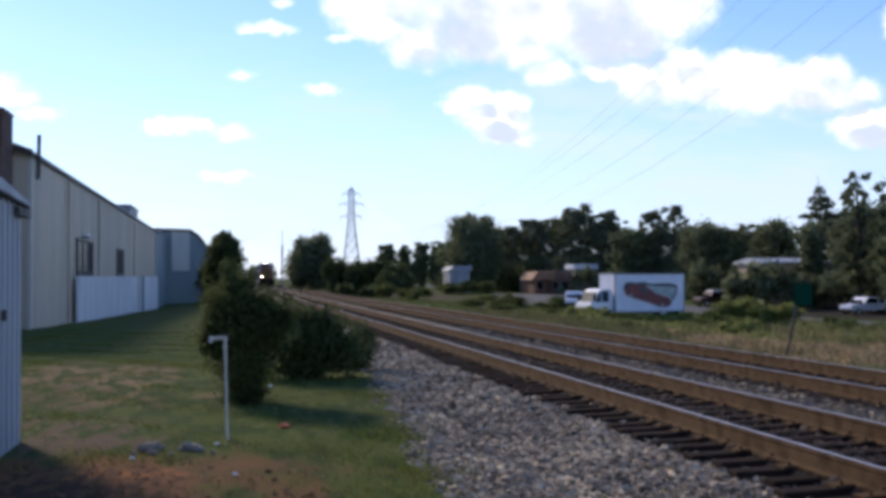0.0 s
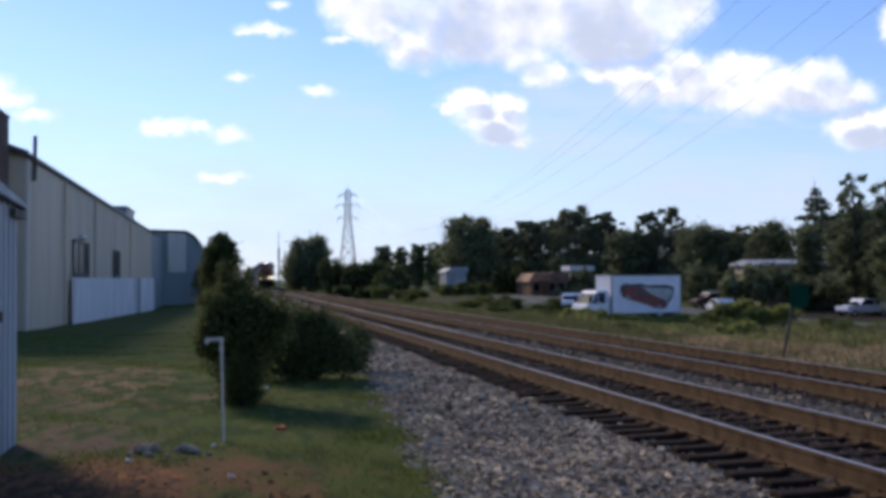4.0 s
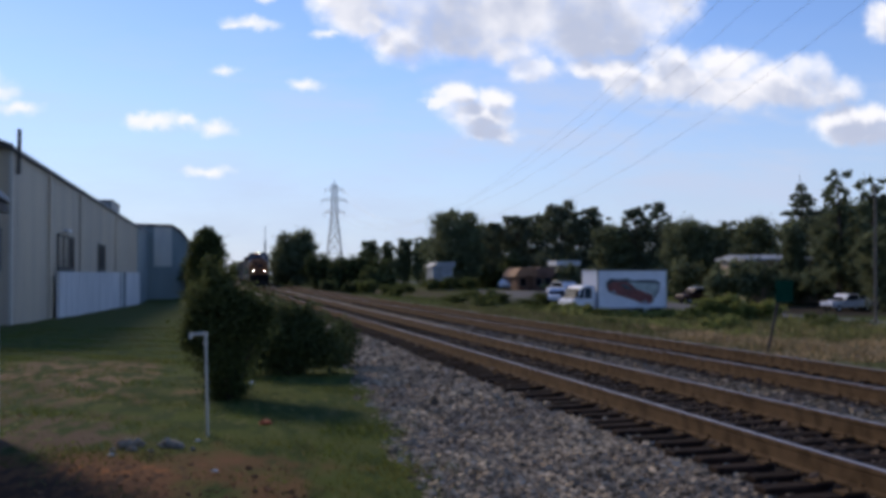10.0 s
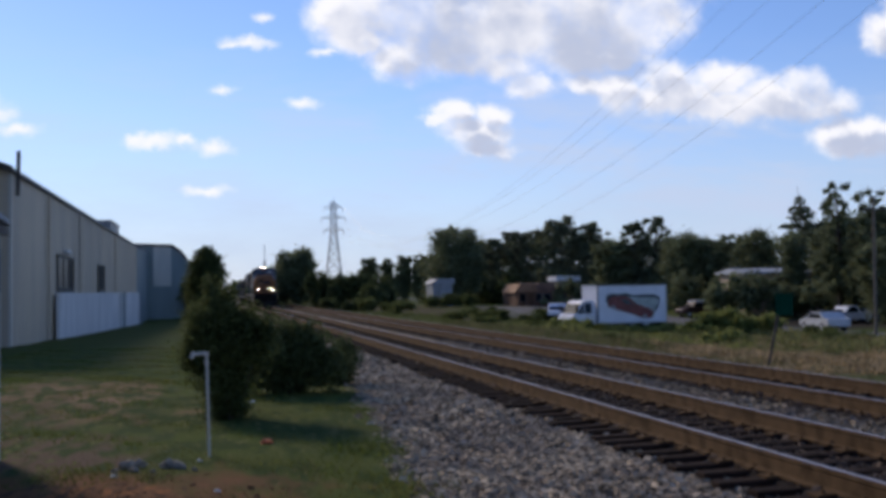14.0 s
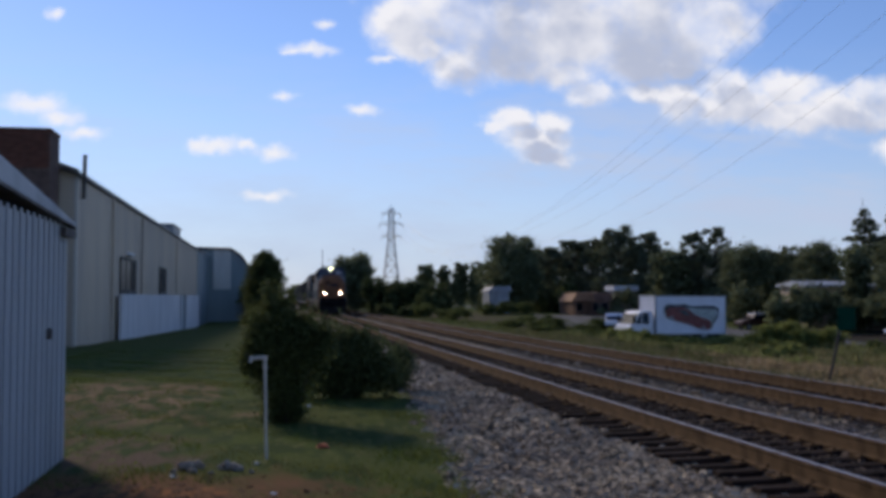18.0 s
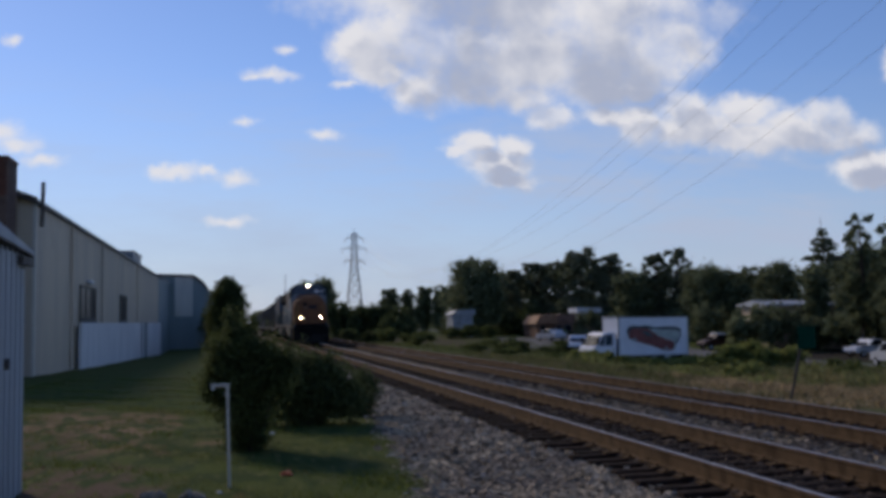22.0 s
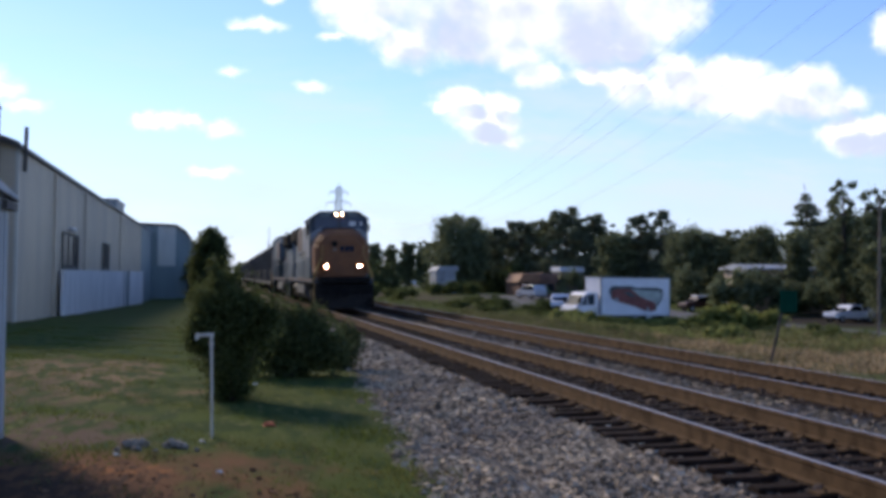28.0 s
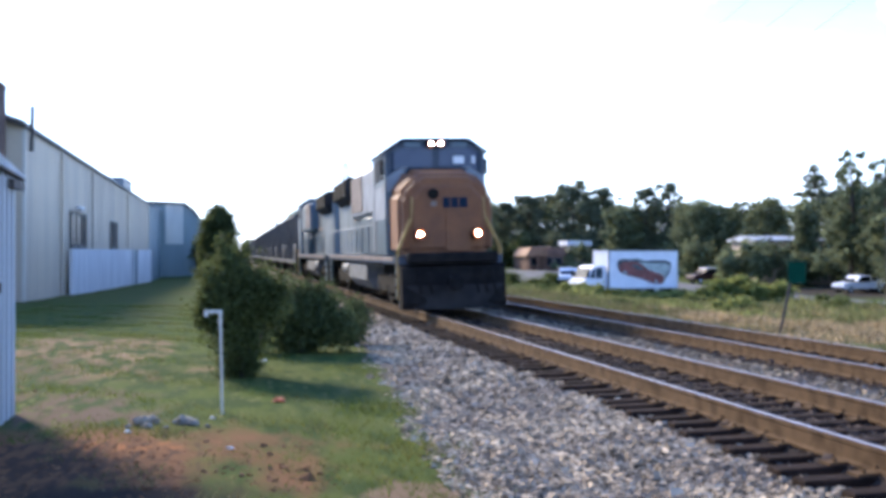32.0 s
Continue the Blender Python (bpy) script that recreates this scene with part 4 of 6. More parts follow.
THICKET = [(17.8, 175, -1.4, 3.0, 6.3), (20.2, 170, -1.9, 2.9, 6.4), (22.3, 160, -1.9, 2.6, 4.9), (25.7, 164, -1.9, 2.6, 4.8), (26.5, 168, -1.9, 2.7, 4.8), (38.6, 190, -1.9, 3.4, 5.5), (42.6, 185, -1.9, 3.9, 6.4), (42.5, 175, -1.9, 3.5, 7.0), (45.6, 170, -1.9, 3.4, 7.3), (17.5, 200, -1.6, 2.8, 6.8), (17.0, 215, -1.6, 2.8, 6.0)]
hedge("dense dark undergrowth below the far trees", THICKET, 61, 0.26, M["leaf_dark"], 480)
hedge("long dense dark green hedge beside the far track", [(15.8 + 1.2 * i, 168 + 2.5 * math.sin(2.2 * i), -1.7, 1.7 + 0.03 * i, 6.6 + 0.35 * math.sin(3.1 * i) - 0.012 * i * i) for i in range(9)] + [(13.9 + 1.1 * i, 136 + 1.5 * math.sin(2 * i), -1.4, 1.1, 2.4 + 0.3 * math.sin(3 * i)) for i in range(6)], 67, 0.2, M["leaf_dark"], 900)
GROVE = [(65, 160, -1.9, 3.3, 6.9), (62, 146, -1.9, 3.3, 6.6), (60.5, 134, -1.9, 3.2, 6.9), (61, 126, -1.9, 3.1, 6.9), (63, 121, -1.9, 3.0, 6.7), (62.5, 112, -1.9, 2.2, 4.4), (59, 113.5, -1.9, 1.8, 4.2), (64, 108, -1.9, 2.4, 4.4), (66, 104, -1.9, 2.4, 4.5), (67.5, 101, -1.9, 2.4, 4.5), (66, 97, -1.9, 2.7, 4.1), (67, 94, -1.9, 2.6, 4.4), (68, 91, -1.9, 2.9, 4.4), (70, 87, -1.9, 2.8, 4.4), (58, 150, -1.9, 3, 6.0), (55.5, 165, -1.9, 3, 6.8)]
GROVE += [(x + 7, y + 12, b, w * 1.25, h * 1.05) for x, y, b, w, h in GROVE]
GROVE += [(70, 128, -1.9, 4, 7.5), (72, 118, -1.9, 4, 7), (76, 110, -1.9, 4, 6.5), (53, 178, -1.9, 4, 8), (58, 182, -1.9, 4, 8), (63, 175, -1.9, 4, 8), (68, 165, -1.9, 4, 8), (48, 190, -1.9, 4, 8), (43, 195, -1.9, 4, 7)]
GROVE = [g for g in GROVE if not (55 < g[0] < 75 and 114.5 < g[1] < 130)]
GROVE += [(54.5 + 1.5 * i, 113.5 + 1.2 * math.sin(2 * i), -2.0, 1.7, 5.5 + 0.45 * math.sin(5 * i)) for i in range(13)]
GROVE += [(58, 116.3, -2, 1.5, 5.7), (60, 116, -2, 1.6, 5.5)]
GROVE += [(45.6 + 1.1 * i, 147.3, -0.9, 0.8, 1.3 + 0.3 * math.sin(4 * i)) for i in range(4)]
GROVE += [(49.4, 154, -0.9, 1.0, 3.4), (51.3, 153, -0.9, 1.3, 4.9), (50.2, 153.5, -0.9, 1.1, 4.3), (52.4, 152, -0.9, 1.4, 3.8), (53.8, 151, -0.9, 1.4, 4.2)]
GROVE += [(76 + 1.0 * i, 119 + 2.5 * i, -2, 3.6, 8.5) for i in range(3)]
hedge("dark green thicket of shrubs below the trees", GROVE, 62, 0.22, count=520)
# the wood that closes the view behind the single trees
SKYLINE = [(0.212, 0.027), (0.235, 0.046), (0.262, 0.037), (0.29, 0.042), (0.322, 0.046), (0.35, 0.044), (0.382, 0.037), (0.412, 0.046), (0.445, 0.044), (0.475, 0.0385), (0.505, 0.033), (0.53, 0.041), (0.56, 0.05), (0.59, 0.054), (0.62, 0.062), (0.65, 0.068), (0.69, 0.07), (0.73, 0.068), (0.78, 0.066)]
WOOD = []
for i, (k, v) in enumerate(SKYLINE + [((a[0] + b[0]) / 2, (a[1] + b[1]) / 2) for a, b in zip(SKYLINE, SKYLINE[1:])]):
    y = (192 if k < 0.4 else 168 if k < 0.54 else 132) + 7 * math.sin(3 * i)
    WOOD.append((k * y, y, -2.0, 3.4 * y / 170, 1.7 + v * y + 1.6 + 0.5 * math.sin(5 * i)))
crowns = []
wild = random.Random(65)
for x, y, base, half, h in WOOD:
    for k in range(9):
        z = base + h * (0.12 + 0.78 * (k % 3) / 2)
        crowns.append((x + wild.uniform(-0.75, 0.75) * half, y + wild.uniform(-0.6, 0.6) * half, z, half * wild.uniform(0.5, 0.75), half * wild.uniform(0.5, 0.7), h * wild.uniform(0.16, 0.24)))
thing("undergrowth", "dense green wood closing the view behind the road", "undergrowth", kind="stuff", data=leaves("undergrowth", crowns, 1650 * len(WOOD), 0.225, M["leaf"], 65, 0.5, heart=0.3))
# woods on the skyline behind everything
far_spots = [(-240 + 17 * i + 6 * math.sin(i * 1.7), 520 + 25 * math.sin(i * 0.9), -3, 11, 11 + 2.5 * math.sin(i * 2.1)) for i in range(52)]
far_spots += [(130 + 9 * math.sin(i), 60 + 16 * i, -2, 9, 10 + 2 * math.sin(i * 2.3)) for i in range(28)]
far_spots += [(-60 + 6 * math.sin(i), 230 + 14 * i, -3, 9, 9) for i in range(18)]
hedge("far dark woods along the skyline", far_spots, 63, 1.2, count=170)
tree("cypress_tree", "dense dark green column-shaped cypress", -0.33, 75, -0.9, 4.85, 1.4, "column", 91, 14000, 0.1, "", M["leaf_bush"])
tree("tree", "small rounded dark tree behind the tracks", -1.5, 150, -2, 3.6, 2.4, "round", 92, 1200, 0.3, "", M["leaf"])
tree("tree", "low dark tree by the blue building", -1.0, 120, -1.6, 2.2, 1.6, "round", 93, 1000, 0.25, "", M["leaf"])


def bush(label, x, y, blobs, count, size, seed, stems, leaf="leaf_bush", scale=1.0, lift=0.0):
    blobs = [(scale * a, scale * b, scale * c + lift, scale * d, scale * e, scale * f) for a, b, c, d, e, f in blobs]
    if lift:
        blobs += [(-0.12, 0, 0.16, 0.26, 0.3, 0.2), (0.16, 0, 0.16, 0.26, 0.3, 0.2)]
    base = ground_z(x, y)
    ob = thing("bush", label, "bush", pose(x, y, base), "bushes on the lawn")
    rng = random.Random(seed)
    bm = bmesh.new()
    for i in range(stems):
        a, l = rng.uniform(0, 6.28), rng.uniform(0.5, 1.0)
        b = blobs[i % len(blobs)]
        rod(bm, (0.15 * math.cos(a), 0.15 * math.sin(a), -0.1), (b[0] * l, b[1] * l, b[2] * l + 0.2), 0.035, 0.008, 5)
    tagged(part("woody_base", finish(bm, "woody_base", M["bark"]), None, ob), kind="stuff")
    part("foliage", leaves("foliage", blobs, count, size, M[leaf], seed, 0.2, feather=0.36), None, ob)
    return ob


bush("tall feathery dark green bush on the lawn", 0.23, 18.7, [(0, 0, 0.28, 0.4, 0.4, 0.36), (0.05, 0, 0.6, 0.48, 0.5, 0.55), (-0.12, 0, 1.2, 0.6, 0.6, 0.6), (0.1, 0, 1.55, 0.48, 0.5, 0.45), (0.35, 0.1, 1.25, 0.45, 0.5, 0.5), (-0.35, 0, 1.5, 0.33, 0.4, 0.5), (-0.15, 0, 1.95, 0.26, 0.3, 0.35), (0.5, 0, 1.4, 0.28, 0.3, 0.34), (-0.45, 0.1, 0.95, 0.33, 0.4, 0.45), (0.78, 0, 1.4, 0.16, 0.2, 0.3), (0.6, 0.1, 1.1, 0.25, 0.3, 0.4), (-0.62, 0, 1.2, 0.14, 0.2, 0.4), (-0.3, 0, 2.2, 0.09, 0.1, 0.3), (0.12, 0, 2.05, 0.1, 0.12, 0.3), (-0.58, 0.1, 1.75, 0.08, 0.1, 0.3), (-0.72, 0, 0.95, 0.09, 0.12, 0.3)], 17000, 0.032, 71, 12, scale=0.908, lift=0.17)
bush("low spreading dark green bush beside the ballast", 1.5, 22.8, [(0, 0, 0.6, 0.8, 0.7, 0.6), (0.7, 0, 0.5, 0.6, 0.6, 0.5), (-0.45, 0, 0.85, 0.7, 0.7, 0.65), (0.2, 0, 1.05, 0.55, 0.5, 0.42), (-0.8, 0, 0.6, 0.5, 0.5, 0.55), (0.5, 0, 0.95, 0.4, 0.4, 0.35)], 16000, 0.04, 72, 12, "leaf_dark", 0.934, 0.1)
bush("small rounded dark bush at the ballast edge", 2.85, 25.0, [(0, 0, 0.4, 0.36, 0.36, 0.45), (0.1, 0, 0.7, 0.28, 0.28, 0.28)], 4500, 0.035, 73, 5, "leaf_dark")
bush("low green weeds at the foot of the ballast", 1.9, 33.0, [(0, 0, 0.5, 0.9, 0.9, 0.55), (-0.9, 1, 0.6, 0.9, 0.9, 0.7), (0.6, 4, 0.3, 0.6, 0.6, 0.4)], 5000, 0.05, 74, 5)
bush("small green shrub beside the track", 3.7, 51.5, [(0, 0, 0.35, 0.4, 0.4, 0.4)], 1200, 0.04, 75, 4)


def make_grass():
    rng = np.random.default_rng(9)

    def sheet(name, label, n, xr, yr, h, lean, mat, keep=None, clump=0.0):
        x, y = rng.uniform(*xr, n), yr[0] + (yr[1] - yr[0]) * rng.random(n) ** 1.35
        f = np.sin(x * 1.3 + 2 * np.sin(y * 0.7)) * np.sin(y * 0.9 + 1.5 * np.sin(x * 0.8)) + 0.5 * np.sin(x * 3.1 + y * 2.3)
        ok = f > rng.uniform(-1.2, 0.9, n) + clump
        if keep is not None:
            ok &= keep(x, y)
        x, y, f = x[ok], y[ok], f[ok]
        n = len(x)
        z = np.array([ground_z(a, b) for a, b in zip(x, y)]) - 0.01
        hh = h * (0.4 + 0.9 * rng.random(n)) * (0.75 + 0.35 * f)
        a = rng.uniform(0, 6.28, n)
        w = 0.075 * hh + 0.004 + 0.0003 * y
        p = np.stack([x, y, z], -1)
        d = np.stack([np.cos(a), np.sin(a), 0 * a], -1) * w[:, None]
        t = p + np.stack([rng.normal(size=n) * lean * hh, rng.normal(size=n) * lean * hh, hh], -1)
        verts = np.stack([p - d, p + d, t], 1).reshape(-1, 3)
        thing(name, label, "grass", kind="stuff", data=tris_of(name, verts, np.arange(3 * n).reshape(-1, 3), mat))

    def off_clay(x, y):
        worn = ((x + 3.2) / 2.3) ** 2 + ((y - 22.5) / 5.0) ** 2 + 0.5 * np.sin(x * 3 + y) * np.sin(y * 1.7) < 0.8
        grey = ((x + 2.2) / 1.5) ** 2 + ((y - 15.2) / 1.9) ** 2 + 0.4 * np.sin(x * 4 + y * 2) < 0.9
        return ~((np.abs(x + 1.6) < 2.0) & (y < 12.4) & (x < 0.3 + 0.4 * np.sin(y * 2))) & ~((worn | grey) & (rng.random(len(x)) < 0.6)) & (x < lawn_edge(y) + 0.12 * rng.random(len(x)))

    sheet("lawn_grass", "short uneven green lawn grass", 130000, (-7, 3.1), (1.5, 45), 0.05, 0.5, M["blade"], off_clay)
    sheet("clay_tufts", "sparse tufts of dry grass on the bare clay", 5200, (-3.6, 1.2), (8.6, 13.6), 0.07, 0.6, M["straw"], lambda x, y: np.sin(4.1 * x + 1.7 * y) + np.sin(2.9 * y - 3.3 * x) > 0.35)
    sheet("edge_grass", "rough grass creeping into the ballast edge", 11000, (0.9, 3.7), (8.5, 30), 0.06, 0.6, M["blade"], lambda x, y: (x < lawn_edge(y) + 0.5 * rng.random(len(x)) ** 3) & (x > lawn_edge(y) - 0.9))
    sheet("dry_grass", "tall dry straw-coloured grass beyond the tracks", 80000, (14.2, 36), (19, 80), 0.24, 0.6, M["straw"], lambda x, y: (y > 58) | (x < 0.44 * y) | (rng.random(len(x)) < 0.4))
    sheet("pale_dry_grass", "pale tan dry grass round the leaning sign", 60000, (15.5, 40), (26, 66), 0.28, 0.8, M["hay"], lambda x, y: x > 0.44 * y + 1.5 * np.sin(y), clump=0.0)
    sheet("sunlit_grass", "yellow-green tall grass before the parked truck", 26000, (19, 40), (48, 73), 0.5, 0.5, M["pale_grass"], lambda x, y: np.sin(0.9 * x + 0.6 * y) + np.sin(0.37 * x - 0.8 * y) > -0.2)
    sheet("roadside_weeds", "green roadside weeds beyond the tracks", 34000, (13.8, 42), (24, 130), 0.3, 0.5, M["weed"], lambda x, y: (y > 58) | (x < 0.42 * y), clump=0.25)


make_grass()
# weed clumps along the far side of the tracks
near_weeds = [(27.0, 73.6, 1.2, 1.0), (25.0, 72.5, 1.0, 1.3), (29.5, 72.5, 1.4, 0.75), (32.0, 71, 1.2, 0.8), (34.0, 72.5, 1.5, 1.5), (36.0, 72, 1.6, 2.0), (38.0, 73.5, 1.7, 1.9), (40.0, 74, 1.5, 1.6), (25.6, 73.8, 1.0, 1.6), (27.2, 73.9, 1.0, 1.1), (24.6, 73.6, 0.9, 1.4), (29.4, 74.2, 0.9, 0.9), (32.4, 74.2, 0.8, 1.0), (31.0, 73.5, 1.2, 0.9), (33, 66, 1.4, 0.9), (30, 60, 1.2, 0.7), (22, 66, 1.0, 0.8)]
far_weeds = [(27, 108, 1.4, 1.4), (29.5, 112, 1.6, 1.5), (32, 109, 1.5, 1.3), (34.5, 112, 1.6, 1.6), (37.5, 111, 1.5, 1.5), (30.5, 118, 1.6, 1.5), (30.6, 151, 1.6, 2.4), (32.3, 152, 1.6, 2.3), (34.2, 151, 1.5, 2.2), (36, 152, 1.4, 2.2), (24, 78, 1.3, 1.0), (21, 84, 1.2, 0.9), (26, 92, 1.6, 1.0), (22, 100, 1.4, 1.2), (24, 110, 1.6, 1.2), (19, 112, 1.2, 1.6), (20.5, 118, 1.4, 1.8), (18, 128, 1.4, 2.0), (21.5, 132, 1.5, 1.6), (27, 120, 1.5, 0.9), (31, 130, 1.6, 0.9), (36, 60, 1.3, 0.8), (39, 66, 1.2, 1.0), (19, 50, 0.6, 0.5), (23, 58, 0.8, 0.6), (35, 56, 1.0, 0.6), (40, 62, 1.0, 0.6)]
weeds = near_weeds + far_weeds
hedge("clumps of green weeds along the far ballast edge", [(x, y, ground_z(x, y) - 0.1, w, h) for x, y, w, h in weeds if not (24 < x < 41 and 70 < y < 75)], 64, 0.09, M["weed"], 600)
brambles = [(24.4, 73.4, 0.9, 1.5), (25.6, 73.6, 1.0, 1.35), (26.8, 73.4, 0.8, 1.1), (28.6, 73.0, 0.9, 0.95), (30.6, 73.2, 0.9, 0.9), (33.4, 71.5, 1.3, 1.3), (34.6, 72.2, 1.4, 1.9), (35.8, 71.4, 1.3, 1.6), (37.0, 73, 1.7, 2.1), (38.4, 72.5, 1.4, 1.7), (39.8, 73.5, 1.3, 1.3), (33.9, 73.4, 0.8, 1.2), (25.5, 57.5, 0.9, 0.8), (23, 48, 0.8, 0.6), (26.5, 52, 0.9, 0.7), (29, 60, 1.0, 0.9), (31, 63, 1.0, 1.0), (20, 60, 0.9, 0.9), (21, 64, 1.0, 1.1), (22.6, 67, 1.0, 1.2), (22.5, 53, 0.7, 0.6), (28, 66, 1.0, 0.8)]
hedge("mound of bright yellow-green brambles beside the truck", [(x, y, ground_z(x, y) - 0.1, w, h) for x, y, w, h in [v for v in weeds if 24 < v[0] < 33 and 70 < v[1] < 75] + brambles], 66, 0.1, M["bramble"], 700)


# ---- the train ----
M["gold"] = material("gold_paint", (0.225, 0.085, 0.027), 0.75, vary=0.25, scale=1.6, fine=14, bump=0.05, tint=(0.165, 0.066, 0.028))
M["loco_blue"] = material("dark_blue_paint", (0.02, 0.034, 0.062), 0.4, vary=0.2, scale=1.2, fine=12, bump=0.03)
M["cab_roof"] = material("dull_navy_paint", (0.02, 0.03, 0.05), 0.85, vary=0.2, scale=1.2, fine=12, bump=0.03, spec=0.1)
M["loco_grey"] = material("blue_grey_paint", (0.12, 0.158, 0.182), 0.6, vary=0.2, scale=1.0, fine=12, bump=0.05, streak=0.4)
M["loco_white"] = material("pale_grey_paint", (0.24, 0.255, 0.275), 0.6, vary=0.2, scale=1.0, fine=12, bump=0.05)
M["teal"] = material("grimy_teal_blue_paint", (0.05, 0.085, 0.105), 0.5, vary=0.25, scale=1.2, fine=12, bump=0.04, streak=0.4)
M["tan_stripe"] = material("faded_tan_paint", (0.25, 0.185, 0.15), 0.6, vary=0.2, scale=1.2, fine=12, bump=0.03)
M["soot"] = material("sooty_black_steel", (0.011, 0.01, 0.01), 0.9, vary=0.35, scale=2.5, fine=20, bump=0.2, tint=(0.022, 0.019, 0.017), spec=0.06)
M["tank"] = material("grimy_grey_tank", (0.16, 0.16, 0.16), 0.6, vary=0.3, scale=2, fine=15)
M["rail_gold"] = material("yellow_gold_rail", (0.42, 0.24, 0.06), 0.6, vary=0.2, scale=4, fine=20, bump=0.02)
M["dusty"] = material("dust_coated_steel", (0.036, 0.032, 0.03), 0.95, vary=0.4, scale=2.0, fine=16, bump=0.15, tint=(0.022, 0.02, 0.02), spec=0.08)
M["orange_lens"] = material("orange_lens_ring", (0.6, 0.13, 0.03), 0.35, vary=0.1, bump=0)
M["lamp"] = material("lamp_glow", (0.9, 0.85, 0.75), 0.3, vary=0.02, bump=0, glow=70.0)
M["hopper"] = material("blue_grey_hopper", (0.1, 0.108, 0.118), 0.7, vary=0.3, scale=0.9, fine=12, bump=0.1, tint=(0.055, 0.055, 0.058), streak=0.4)
M["coal"] = material("coal", (0.012, 0.012, 0.013), 0.8, vary=0.4, scale=3, fine=12, bump=1.0)


def loft(rings, cap0=True, cap1=True):
    bm = bmesh.new()
    vs = [[bm.verts.new(p) for p in r] for r in rings]
    n = len(vs[0])
    for a, b in zip(vs, vs[1:]):
        for i in range(n):
            j = (i + 1) % n
            bm.faces.new((a[i], b[i], b[j], a[j]))
    if cap0:
        bm.faces.new(vs[0])
    if cap1:
        bm.faces.new(vs[-1][::-1])
    return bm


def ring(y, w, z0, zs, zt, wt):
    return [(-w, y, z0), (-w, y, zs), (-wt, y, zt), (wt, y, zt), (w, y, zs), (w, y, z0)]


def wheelset(r, half=0.78):
    bm = bmesh.new()
    for s in (-1, 1):
        rod(bm, (s * half - s * 0.06, 0, 0), (s * half + s * 0.06, 0, 0), r, n=20)
        rod(bm, (s * half - s * 0.09, 0, 0), (s * half - s * 0.055, 0, 0), r + 0.028, n=20)
        rod(bm, (s * half, 0, 0), (s * half + s * 0.09, 0, 0), 0.14, n=6)
    rod(bm, (-half, 0, 0), (half, 0, 0), 0.09, n=8)
    return finish(bm, "wheelset", M["soot"])


AXLES = []


def bogie(parent, y, axles, r, wheel, wide=1.12):
    tr = part("bogie", boxes((-0.9, y - 0.4, r, 0.9, y + 0.4, r + 0.35), bevel=0.03), M["soot"], parent)
    span = (axles[-1] - axles[0]) / 2 + 0.55
    for s in (-1, 1):
        x = s * wide
        bm = prism(bmesh.new(), [(y - span, r + 0.1), (y - span + 0.15, r + 0.45), (y + span - 0.15, r + 0.45), (y + span, r + 0.1), (y + span - 0.3, r - 0.05), (y - span + 0.3, r - 0.05)], "x", x - 0.08, x + 0.08)
        part("side_frame", bm, M["soot"], tr)
        for a in axles:
            part("axle_box", boxes((x - 0.06, y + a - 0.17, r - 0.18, x + s * 0.14 + 0.06, y + a + 0.17, r + 0.16), bevel=0.03), M["soot"], tr)
    for a in axles:
        w = part("wheelset", wheel, None, tr)
        w.location = (0, y + a, r)
        AXLES.append(w)


